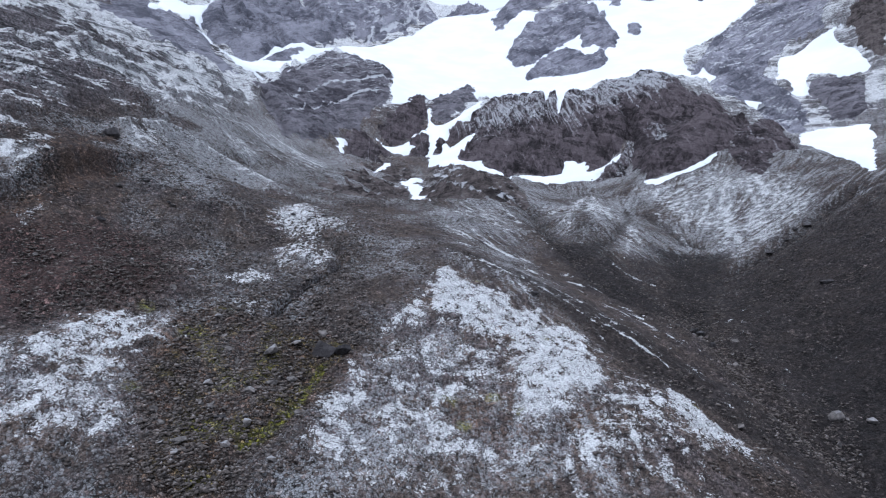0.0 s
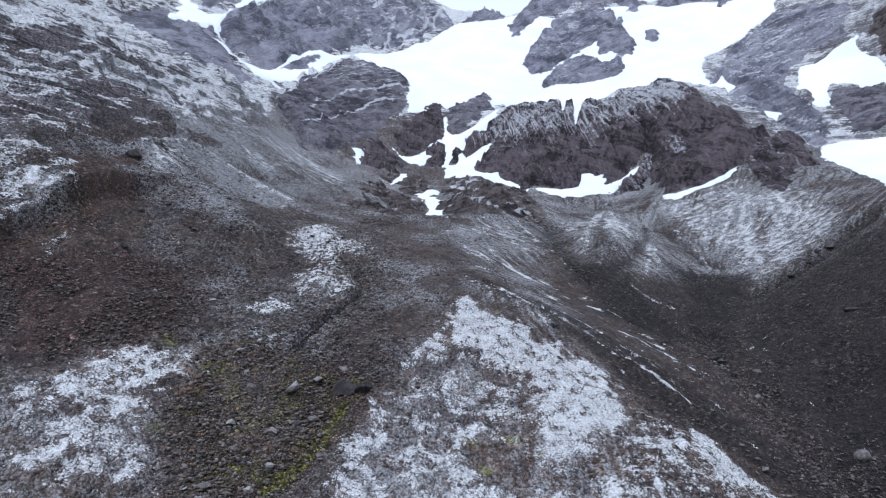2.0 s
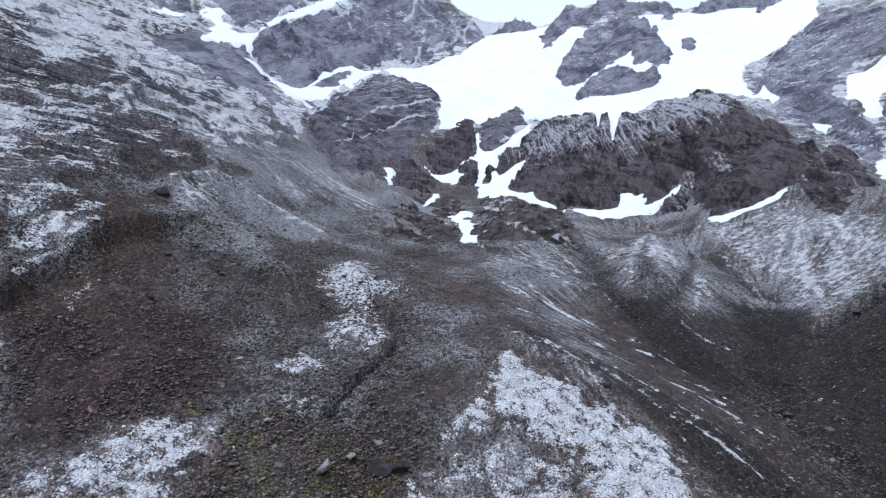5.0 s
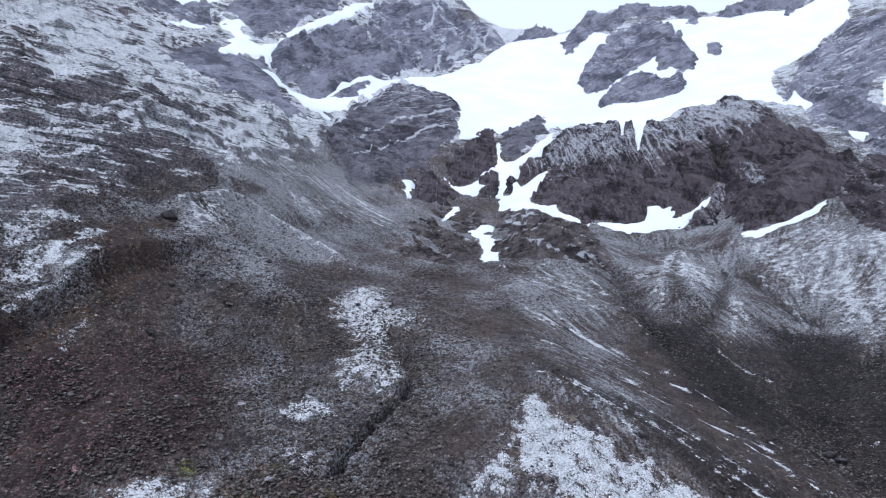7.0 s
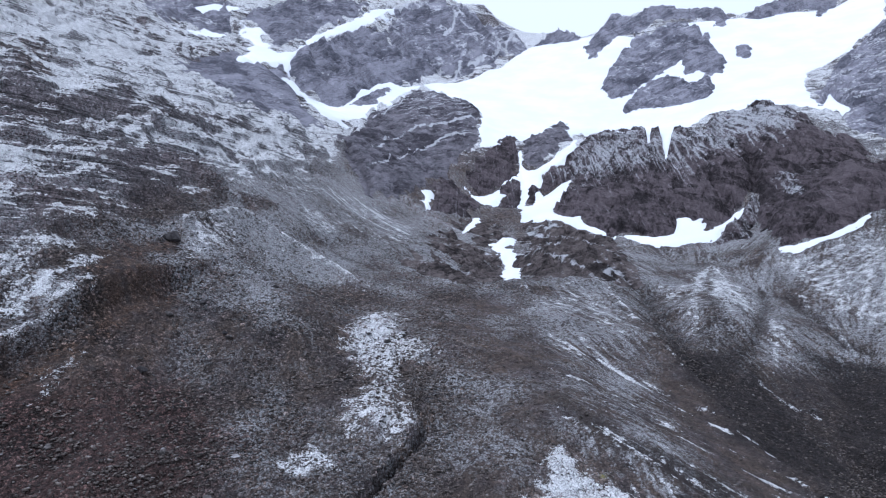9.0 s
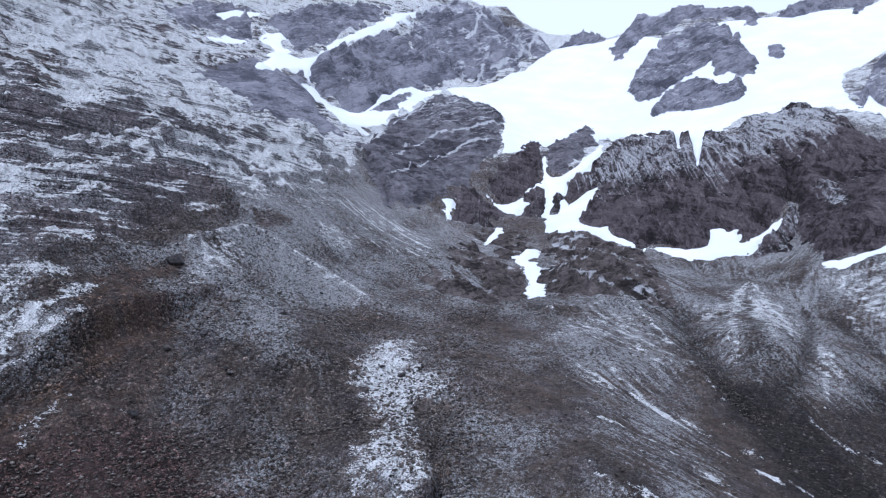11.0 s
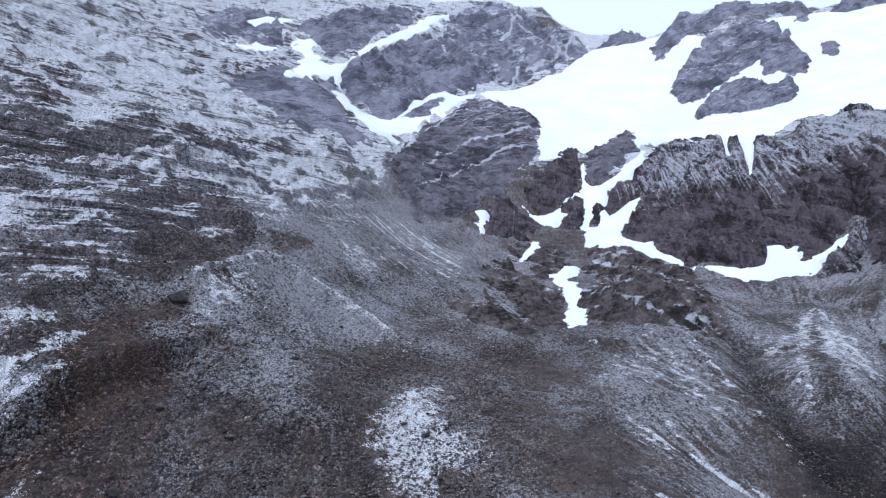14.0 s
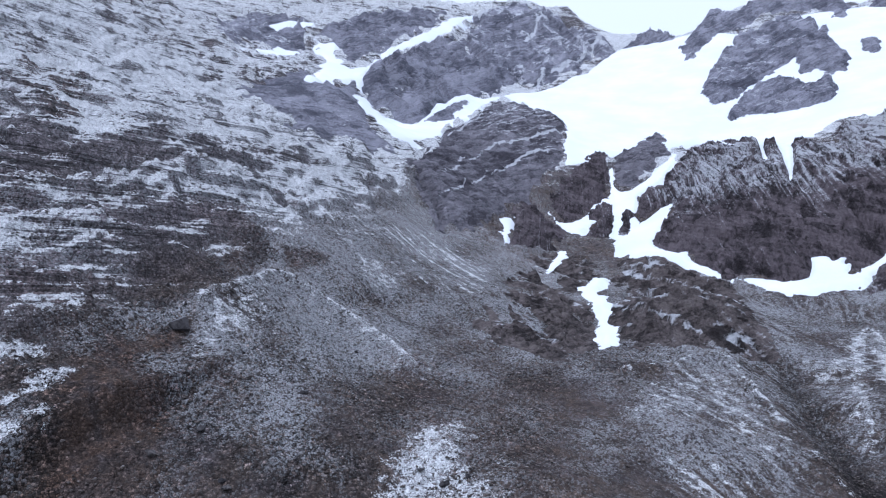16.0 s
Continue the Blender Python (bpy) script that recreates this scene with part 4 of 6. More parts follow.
SPUR_TOP = [(-2.6, 129.2), (0.3, 131.6), (2.4, 125.3), (7.9, 124), (12.6, 122.4), (12.8, 119.3), (17.4, 121.9), (17.9, 118.7), (23.6, 118.3), (25.9, 115.3), (26, 109.6), (25.5, 102.2), (26.6, 101.6), (22.8, 96.7), (19.5, 93.2), (16.7, 91.5), (13, 88.8), (10.5, 90.2), (9.7, 93.3), (9.5, 99.1), (11.9, 104.2), (10.5, 107.8), (6.6, 107.3), (2.8, 107), (1, 111.6), (-2.9, 111.1), (-3.5, 114.7), (-3, 118.4)]
SPUR_LOBE = [(-12, 104), (-10.7, 109.8), (-8, 114.3), (-4.1, 118.1), (-2.9, 113.3), (-3.4, 109.1), (-7.6, 107.4), (-8, 105.3)]
SPUR_SPECKLE = [(-10.2, 104), (-2.8, 107.1), (2.8, 106.5), (10.4, 107.3), (10.8, 102.3), (9.3, 96.6), (4.2, 97.3), (-2.7, 97.4), (-6, 94.2), (-11.1, 94.9)]
SPUR_LOW = [(-3.4, 92.7), (-2.7, 95.7), (0.8, 98), (3.3, 96), (7.3, 94.2), (10.3, 91.3), (13.2, 87.3), (12.8, 82.8), (-2.4, 80.7), (-3.2, 83.4), (-4.1, 88.3)]
SPUR_PATCH = [(-18.6, 90), (-14.5, 89.8), (-16.1, 97.2), (-14, 97.7), (-11.7, 93.4), (-10.6, 90.3), (-12.4, 86.2), (-13.8, 84.8), (-10.3, 81.1), (-9.3, 78.7), (-18.9, 77.7), (-18, 83.1)]
SPUR_PATCH_B = [(-9.1, 87.6), (-7.8, 96.1), (-6.4, 94.1), (-6.4, 87.5), (-6.5, 82.5), (-8.2, 81.8)]
SPUR_PATCH_C = [(16.8, 88.4), (19.4, 89.6), (20.2, 86.3), (18.7, 83.6), (15.8, 83.6), (15.6, 86.1)]
SPUR_PATCH_D = [(22.3, 91.8), (25.7, 95.1), (24.5, 88.3), (23.8, 83.5), (20.2, 83.5)]
SPUR_GREY = [(-1.4, 91.6), (1.5, 94.5), (7.2, 92.9), (10, 89.2), (12.8, 87), (13.2, 85.4), (9.5, 85.2), (7, 82.3), (5.3, 84.7), (2, 85.2), (-0.2, 88.3)]
LEFT_BARE = [(-59, 78.3), (-56.1, 79.3), (-55.4, 82.6), (-53.2, 86.5), (-51.5, 82.5), (-53.7, 77), (-54.5, 74.1), (-55.6, 73.8)]
MOSS_BAND = [(-19.4, 96.5), (-20.2, 91.9), (-20.5, 88), (-21.8, 85.3), (-23.5, 81.7), (-25.6, 79.1)]
LEFT_CRACKS = [(-118.6, 230.2), (-112.5, 223.2), (-107.4, 220.4), (-104.1, 224.3), (-101.5, 224.7)]
LEFT_STRATA = [(-120, 196.3), (-121.4, 214.5), (-118.8, 230.6), (-105.8, 225.5), (-101.9, 225.5), (-96.2, 206.6), (-96.1, 195.9), (-96.6, 181), (-101.8, 169.4), (-102.5, 159.6), (-105.6, 149.7), (-109.3, 146.3), (-116.2, 152.1), (-115.4, 161.2), (-109.8, 165.6), (-106.3, 174.6), (-111.7, 184.4)]
VALLEY_STREAKS = [(-109.8, 267.5), (-105.6, 289), (-96, 316), (-81.3, 338), (-65, 325), (-53.8, 278.1), (-64.3, 273.9), (-70.9, 255.3), (-86.5, 264.6), (-96.1, 257.2)]
DARK_BASIN = [(-103.7, 228.5), (-100.7, 241), (-95.2, 246.2), (-93, 233.7), (-93.9, 221), (-97, 220.1)]
STREAK_D = [(-4.3, 189), (3, 188.9), (10.8, 186.8), (18.3, 184.9), (25.4, 182.8), (32.8, 177.3)]
STREAK_E = [(-3.6, 164.8), (3.9, 164.1), (12.3, 162.9), (19.3, 155.6), (26.2, 147), (35, 146.2), (41.3, 139.3)]
STREAK_F = [(0.5, 141.6), (4.2, 135.1), (9.4, 137.4)]
STREAK_G = [(7.9, 133), (13.3, 131.5), (20.5, 131.1), (26.8, 128), (28.8, 123.9)]
STREAK_H = [(32.1, 171.9), (40.3, 166.8), (43.5, 150.4), (49.8, 144)]
GULLY_LOW = [(33.4, 229.1), (36.2, 216.4), (38.4, 208.5), (45.3, 209.5), (54.9, 215.9), (46.2, 194.5), (31.9, 187.6), (30.3, 195)]
CONE_APEX = [(66.5, 299.9), (65.1, 296.1)]
FAN_APEX = [(130.3, 293.3), (129.4, 291.5)]
MORAINE = [(-24.8, 221.1), (-7.1, 230.7), (12.9, 253.1), (27.2, 218.5), (36.8, 190.8), (42.1, 155), (46.3, 134.1), (23, 120.8), (12, 123.5), (3.7, 128.9), (-2.7, 135.7), (-7.2, 120.2), (-10.8, 109.7), (-15.6, 116.8), (-17.2, 147.9)]
FLANK_FROST = [(16.6, 90.2), (25.1, 98.3), (33.1, 102), (38, 100.9), (42.4, 93.5), (44.4, 88), (13.3, 80)]
LEFT_WHITE_J = [(-106.8, 135.3), (-106.3, 140.4), (-106.5, 152), (-104.5, 156.8), (-100.2, 144.1), (-100.4, 136.6), (-101.9, 130)]
LEFT_WHITE_K = [(-99.2, 127.1), (-97.1, 132.8), (-93.5, 135.9), (-92.1, 132.5), (-94, 127.8), (-96.3, 124.1)]
LEFT_WHITE_L = [(-90.5, 118.9), (-90, 124.6), (-89.3, 129.2), (-88.5, 130.1), (-89.3, 123.8), (-89.7, 119.3)]
LEFT_WHITE_M = [(-84.3, 123.3), (-83.6, 128), (-81.5, 129.4), (-79.7, 122.9), (-79, 117.9), (-79.9, 115.3), (-82.4, 120.2)]
BUTTRESS_LEDGE_A = [(-98.2, 373), (-95.2, 383), (-90.3, 451), (-79.3, 482), (-67.5, 499), (-50.9, 514)]
BUTTRESS_LEDGE_B = [(-139.1, 443), (-128.4, 505), (-113.6, 562), (-92.6, 647)]
BUTTRESS_LEDGE_C = [(-104.1, 399), (-105.6, 451), (-90.2, 498), (-67.1, 525), (-51.2, 560)]
BROWN_BANK = [(-89.4, 116.6), (-86.7, 133.5), (-81.8, 154.7), (-75.5, 150.8), (-71.3, 137.2), (-69.9, 118), (-74.8, 111.4), (-81.2, 107.9)]
GULLY_DARK = [(35.7, 208.4), (48, 208.8), (52.7, 200.8), (66.2, 210.3), (76.5, 210.5), (90.3, 204.9), (62.5, 153), (44.4, 137.3), (40.5, 157), (36.6, 182.8)]
VALLEY_FLOOR = [(-59.9, 182.3), (-60.4, 223.1), (-57.8, 256.7), (-48.9, 250.8), (-30.9, 235.8), (-14.3, 217.8), (-17.7, 190.1), (-12.2, 170.6), (-15.8, 155.7), (-21.8, 154.6), (-28.4, 170.8), (-39.8, 181.8), (-47.8, 176.7), (-53.5, 172.9)]
BUTTRESS_FAULT_A = [(-116.8, 387), (-110.4, 382), (-101.1, 374), (-92.6, 359)]
BUTTRESS_FAULT_B = [(-118.1, 332), (-113.7, 326), (-102.3, 306)]
BUTTRESS_FAULT_C = [(-131.5, 447), (-117.3, 473), (-107.2, 500)]
PEAK_LEDGE_A = [(-184.4, 675), (-173.2, 683), (-156.5, 690)]
PEAK_LEDGE_B = [(-93.3, 720), (-89.1, 774), (-71.4, 795), (-43.5, 832), (-25.6, 933)]
PEAK_LEDGE_C = [(-116.8, 816), (-107.8, 845), (-100.1, 880)]
PEAK_LEDGE_D = [(-173.6, 810), (-173.7, 831), (-173.3, 865)]
PEAK_FAULT_A = [(-211.9, 602), (-207.6, 674), (-185.7, 730), (-173.5, 807)]
PEAK_FAULT_B = [(-161.6, 685), (-126.2, 722), (-97.1, 760)]
RIM_CRAG = [(141.3, 312), (175.7, 369), (195.1, 392), (202.3, 379), (150.4, 276.5), (142.1, 278.2), (127.6, 256.4), (129.7, 276.1), (133.2, 295.3)]

# ---- shaping the land ----
def inside(outline, x, y, reach=40.0):
    """Metres inside (+) or outside (-) an outline on the plan."""
    p = np.array(outline, np.float32)
    q = np.roll(p, -1, 0)
    out = np.full(x.shape, -reach, np.float32)
    box = (x > p[:, 0].min() - reach) & (x < p[:, 0].max() + reach) & (y > p[:, 1].min() - reach) & (y < p[:, 1].max() + reach)
    if not box.any():
        return out
    xs, ys = x[box], y[box]
    best, odd = np.full(xs.shape, 1e9, np.float32), np.zeros(xs.shape, bool)
    for (ax, ay), (bx, by) in zip(p, q):
        dx, dy = bx - ax, by - ay
        t = np.clip(((xs - ax) * dx + (ys - ay) * dy) / (dx * dx + dy * dy + 1e-6), 0, 1)
        best = np.minimum(best, (xs - ax - t * dx) ** 2 + (ys - ay - t * dy) ** 2)
        if ay != by:
            odd ^= ((ay > ys) != (by > ys)) & (xs < dx * (ys - ay) / (by - ay) + ax)
    best = np.sqrt(best)
    out[box] = np.where(odd, best, -np.minimum(best, reach))
    return out


def beside(line, x, y, reach=30.0):
    """Metres from a line on the plan."""
    p = np.array(line, np.float32)
    out = np.full(x.shape, reach, np.float32)
    box = (x > p[:, 0].min() - reach) & (x < p[:, 0].max() + reach) & (y > p[:, 1].min() - reach) & (y < p[:, 1].max() + reach)
    if not box.any():
        return out
    xs, ys = x[box], y[box]
    best = np.full(xs.shape, reach * reach, np.float32)
    for (ax, ay), (bx, by) in zip(p[:-1], p[1:]):
        dx, dy = bx - ax, by - ay
        t = np.clip(((xs - ax) * dx + (ys - ay) * dy) / (dx * dx + dy * dy + 1e-6), 0, 1)
        best = np.minimum(best, (xs - ax - t * dx) ** 2 + (ys - ay - t * dy) ** 2)
    out[box] = np.sqrt(best)
    return out


SNOW_SHEETS = {
    "glacier": (GLACIER, 3.0), "trough": (TROUGH_SNOW, 2.0), "couloir": (COULOIR_SNOW, 2.0), "upper": (UPPER_SNOW, 1.2), "upper_b": (UPPER_SNOW_B, 1.2),
    "a": (PATCH_A, 2.2), "b": (PATCH_B, 2.2), "c": (PATCH_C, 2.2), "d": (PATCH_D, 2.2), "e": (PATCH_E, 1.6), "f": (PATCH_F, 1.8), "g": (PATCH_G, 1.6),
    "h": (PATCH_H, 2.0), "i": (PATCH_I, 1.5), "j": (PATCH_J, 2.0), "k": (PATCH_K, 2.0), "chute": (CHUTE, 2.2), "chute_b": (CHUTE_B, 2.0), "crest": (CREST_SNOW, 2.5),
}


ROCK_OUTLINES = [CLIFF, BUTTRESS, PEAK, BLOCK_A, BLOCK_B, ISLAND_A, ISLAND_B, ISLAND_C, TOP_HILL, SKYLINE_ROCKS, TONGUE_CRAG_A, TONGUE_CRAG_B, SMALL_CRAG, DARK_KNOLL_ROCK, RIGHT_SPUR, RIGHT_CRAG, RIGHT_WALL, LEFT_CRAG_A, LEFT_CRAG_B, LEFT_CRAG_C]


BAND_STEP = [(-148.1, 183.2), (-140.3, 204.1), (-137.3, 226.1), (-137.2, 260.6), (-137.8, 305.6), (-130.9, 325)]


def scarp(line, x, y, width, reach):
    """A step along a line: +0.5 on its left, -0.5 on its right, fading away from it."""
    best, side = np.full(x.shape, 40.0 ** 2, np.float32), np.ones(x.shape, np.float32)
    for (ax, ay), (bx, by) in zip(line[:-1], line[1:]):
        dx, dy = bx - ax, by - ay
        t = np.clip(((x - ax) * dx + (y - ay) * dy) / (dx * dx + dy * dy), 0, 1)
        d = (x - ax - t * dx) ** 2 + (y - ay - t * dy) ** 2
        near = d < best
        best = np.where(near, d, best)
        side = np.where(near, np.sign(dx * (y - ay) - dy * (x - ax)), side)
    d = np.sqrt(best)
    return (ramp(side * d, -width, width) - 0.5) * np.exp(-d / reach)


def folded_height(x, y):
    """The land with its ridges, gullies, cracks and ledges, before the fine relief."""
    z = base_height(x, y)
    wob = perlin(x / 3.1, y / 3.1, 5)
    z = z + 4.6 * np.exp(-beside(RIB_CREST, x, y) / 5) + 1.6 * np.exp(-beside(RIB_SECOND, x, y) / 4)
    z = z + 2.4 * np.exp(-beside(CONE_EDGE, x, y) / 5.0) - 3.0 * np.exp(-beside(MAIN_GULLY, x, y) / 4.0) + 2.5 * np.exp(-beside(CONE_RIDGE, x, y) / 7.0) + 2.0 * np.exp(-beside(CONE_RIDGE_B, x, y) / 6.0) + 0.8 * np.exp(-(beside(MORAINE_LINE_B, x, y) / 2.2) ** 2) + 0.9 * np.exp(-(beside(MORAINE_LINE_C, x, y) / 3.0) ** 2)
    z = z - 3.0 * np.exp(-(beside(GULLY_LINE[3:], x, y) / (5.0 + wob)) ** 2) - 3.4 * np.exp(-(beside(GULLY_LINE_B, x, y) / 4.0) ** 2)
    z = z - 2.0 * np.exp(-beside(CONE_GROOVE, x, y) / 2.2) + 1.2 * np.exp(-beside(FAN_LINE, x, y) / 2.5) - 1.8 * np.exp(-beside(FAN_GULLY, x, y) / 3.0)
    crack = beside(CRACK_LINE, x, y) + wob * 0.6
    z = z - 1.8 * np.exp(-(crack / 1.0) ** 4) - 3.4 * np.exp(-((beside(DEEP_CRACK, x, y) + wob * 0.6) / 1.15) ** 6) - 1.4 * np.exp(-(beside(LEFT_CRACK, x, y) + wob) ** 2 / 1.3)
    z = z - 1.5 * np.exp(-(beside(SPUR_FURROW, x, y) / 2.2) ** 2)
    z = z + 1.2 * ramp(inside(SPUR_TOP, x, y), -3, 3) + 1.0 * ramp(inside(WHITE_LEFT_ZONE, x, y), -2, 3) + 0.8 * ramp(inside(SLAB_FROST, x, y), -1, 2)
    z = z - 2.2 * np.exp(-(beside(VALLEY_LEDGE, x, y) / 2.5) ** 2)
    z = z + 6.0 * scarp(RUST_STEP, x, y, 1.4, 9.0) + 4.0 * scarp(BAND_STEP, x, y, 5.0, 14.0)
    for fault, deep, width in ((FAULT_LINE, 5.0, 2.2), (FAULT_B, 2.6, 1.0), (LEFT_CRACKS, 3.0, 1.1), (FAULT_C, 4.0, 1.6), (FAULT_D, 6.0, 2.2), (CLIFF_CRACK, 8.0, 2.4)):
        z = z - deep * np.exp(-((beside(fault, x, y) + wob) / width) ** 2)
    return z


def terraces(z, x, y):
    """The layered ledges of the left-hand slope: change of height, and how flat the ledge is."""
    out, flat = 0, 0
    for period, share, seed in ((13.0, 0.45, 11), (5.2, 0.65, 14), (2.1, 0.5, 17)):
        s = (z - 0.10 * y + 0.12 * x) / period + 1.1 * perlin(x / 38, y / 38, seed) + 0.35 * perlin(x / 11, y / 11, seed + 1)
        f = s - np.floor(s)
        some = share * ramp(perlin(x / 27, y / 27, seed + 2), -0.45, 0.1)
        out = out + period * (ramp(f, 0.62, 0.98) - f) * some
        flat = flat + (1 - ramp(f, 0.5, 0.66)) * some
    return out, flat


def relief(x, y, z):
    far = ramp(y, 230, 420)
    left = ramp(-x - 0.05 * y, 78, 105) * ramp(y, 105, 150)
    n = fbm(x, y, 7.0, 6, 21, 0.6) * (0.62 + 0.4 * far) + fbm(x, y, 26.0, 3, 31) * (0.8 + 3.0 * far)
    n = n + (fbm(x, y, 34.0, 6, 41, 0.55, True) - 0.3) * 5.0 * far * ramp(np.abs(x - 40), 20, 140)
    n = n + (fbm(x, y, 19.0, 6, 45, 0.6, True) - 0.25) * 2.6 * np.maximum(left, 0.25 * ramp(-x, 55, 75) * ramp(y, 170, 200))
    calm = np.zeros_like(x)
    for outline, _ in SNOW_SHEETS.values():
        calm = np.maximum(calm, ramp(inside(outline, x, y, 8.0), -1.0, 5.0))
    step, flat = terraces(z, x, y)
    c, s = math.cos(0.5), math.sin(0.5)
    rock, _ = plates(x * c + y * s, (y * c - x * s) * 0.5, 11.0, 1)
    chip, _ = plates(x * c + y * s, (y * c - x * s) * 0.6, 3.6, 2)
    craggy = np.maximum(left, 0.8 * ramp(y, 290, 360))
    n = n + craggy * (2.2 * rock + 0.8 * chip)
    lumps, _ = plates(x, y, 1.7, 4, 0.9)
    n = n + 0.3 * lumps * (1 - far) * (1 - 0.8 * ramp(inside(MORAINE, x, y, 12.0), -6, 6))
    floes, gap = plates(x, y * 0.7, 4.2, 3, 0.25)
    slabs = np.maximum.reduce([ramp(inside(o, x, y, 8.0), -2, 2) for o in (WHITE_SPUR_ZONE, WHITE_LEFT_ZONE, WHITE_RIGHT_ZONE, WHITE_MID_ZONE, SLAB_FROST)])
    n = n + slabs * (0.7 * floes - 0.35 * (1 - ramp(gap, 0.0, 0.1)))
    under = np.zeros_like(x)
    for outline in ROCK_OUTLINES:
        under = np.maximum(under, ramp(inside(outline, x, y, 10.0), 2.0, 8.0))
    # gravel runs down the moraine and the right-hand fans
    run = perlin((x * 0.84 + y * 0.54) / 1.8, (y * 0.84 - x * 0.54) / 24.0, 51) * 0.5 + perlin((x * 0.84 + y * 0.54) / 6.0, (y * 0.84 - x * 0.54) / 60.0, 52) * 1.3
    side = ramp(-x, 48, 62) * ramp(y, 165, 190) * (1 - ramp(y, 320, 370)) * (1 - left)
    fans = np.maximum(ramp(x, -8, 12) * ramp(y, 95, 130) * (1 - far), side)
    n = n * (1 - 0.45 * fans - 0.45 * fans * ramp(y, 195, 215)) + 0.3 * run * fans * (1 - 0.8 * ramp(y, 195, 215))
    return (n + step * left) * (1 - 0.92 * calm) * (1 - 0.9 * under) - 3.0 * under, flat * left


def land_height(x, y):
    z = folded_height(x, y)
    return z + relief(x, y, z)[0]


def grid_mesh(name, x, y, z, keep=None):
    """A mesh on a grid of places; keep says which of its squares stay."""
    n, m = x.shape
    i = np.arange(n * m).reshape(n, m)
    f = np.stack([i[:-1, :-1], i[:-1, 1:], i[1:, 1:], i[1:, :-1]], -1).reshape(-1, 4)
    co = np.stack([x, y, z], -1).reshape(-1, 3).astype(np.float32)
    used = np.arange(n * m)
    if keep is not None:
        f = f[keep.ravel()]
        used = np.unique(f)
        back = np.zeros(n * m, np.int64)
        back[used] = np.arange(len(used))
        f, co = back[f], co[used]
    me = bpy.data.meshes.new(name)
    me.vertices.add(len(co))
    me.vertices.foreach_set("co", co.ravel())
    me.loops.add(f.size)
    me.loops.foreach_set("vertex_index", f.ravel().astype(np.int32))
    me.polygons.add(len(f))
    me.polygons.foreach_set("loop_start", np.arange(0, f.size, 4, dtype=np.int32))
    me.polygons.foreach_set("loop_total", np.full(len(f), 4, np.int32))
    me.polygons.foreach_set("use_smooth", np.ones(len(f), bool))
    me.update(calc_edges=True)
    return me, used


def paint(me, name, values):
    a = me.attributes.new(name, "FLOAT", "POINT")
    a.data.foreach_set("value", np.ascontiguousarray(values, np.float32).ravel())


# ---- ground ----
def ground_places():
    rows = np.concatenate([np.linspace(-4000, -200, 14)[:-1], np.linspace(-200, 56, 40)[:-1], np.arange(56, 265, 0.46), np.arange(265, 540, 0.95), np.arange(540, 1060, 2.4), np.linspace(1060, 4500, 30)])
    y = rows[:, None]
    left, right = 30 + 1.22 * np.maximum(np.abs(y), 60), 30 + 0.76 * np.maximum(np.abs(y), 60)
    wing = np.geomspace(6, 3600, 26)
    x = np.concatenate([-left - wing[None, ::-1], -left + (left + right) * np.linspace(0, 1, 860)[None, :], right + wing[None, :]], 1)
    return x.astype(np.float32), np.broadcast_to(y, x.shape).astype(np.float32)


def soft(outline, x, y, lo=-2.0, hi=3.0):
    return ramp(inside(outline, x, y, 12.0) + 1.2 * perlin(x / 4, y / 4, 61), lo, hi)


GX_, GY_ = ground_places()
GZ_ = folded_height(GX_, GY_)
extra, ledge = relief(GX_, GY_, GZ_)
def rays(apex, x, y, count, seed):
    """Runs of gravel that spread from the head of a fan, about -0.7 to 0.7."""
    dx, dy = x - apex[0][0], y - apex[0][1]
    turn, far_off = np.arctan2(dx, -dy), np.sqrt(dx * dx + dy * dy)
    return perlin(turn * count + 0.4 * perlin(x / 9, y / 9, seed + 2), far_off / 45, seed) + 0.6 * perlin(turn * count * 2.7, far_off / 25, seed + 1)


def downhill(z, smooth=24):
    """The way down at each place of the ground."""
    for _ in range(smooth):
        z = (z + np.roll(z, 1, 0) + np.roll(z, -1, 0) + np.roll(z, 2, 1) + np.roll(z, -2, 1)) / 5
    zx = np.gradient(z, axis=1) / np.gradient(GX_, axis=1)
    zy = (np.gradient(z, axis=0) - zx * np.gradient(GX_, axis=0)) / np.gradient(GY_, axis=0)
    size = np.sqrt(zx * zx + zy * zy) + 1e-3
    return zx / size, zy / size, size


def flow(cell, long, seed):
    """Streaks that run down the slope, about -2 to 2."""
    total = 0
    for k in range(-6, 7):
        total = total + perlin((GX_ + DX_ * k * long) / cell, (GY_ + DY_ * k * long) / cell, seed)
    return total / total[30:-60, 60:-60].std()


DX_, DY_, STEEP_ = downhill(GZ_)
flow_fine, flow_mid, flow_wide = flow(0.9, 0.9, 201), flow(2.4, 2.2, 202), flow(7.0, 5.0, 203)
bench = np.exp(-(beside(CRACK_LINE, GX_, GY_, 60.0) / 22) ** 2)
loose = (1 - ramp(-GX_ - 0.05 * GY_, 88, 108) * ramp(GY_, 105, 150)) * (1 - ramp(GY_, 300, 380))
loose = loose * (1 - 0.85 * bench) * ramp(STEEP_, 0.1, 0.4)
broken = ramp(fbm(GX_, GY_, 16.0, 4, 211), -0.35, 0.4)
stream = (0.65 * flow_fine + 0.5 * flow_mid + 0.25 * flow_wide) * (0.25 + 1.0 * broken) * (0.12 + 0.88 * loose)
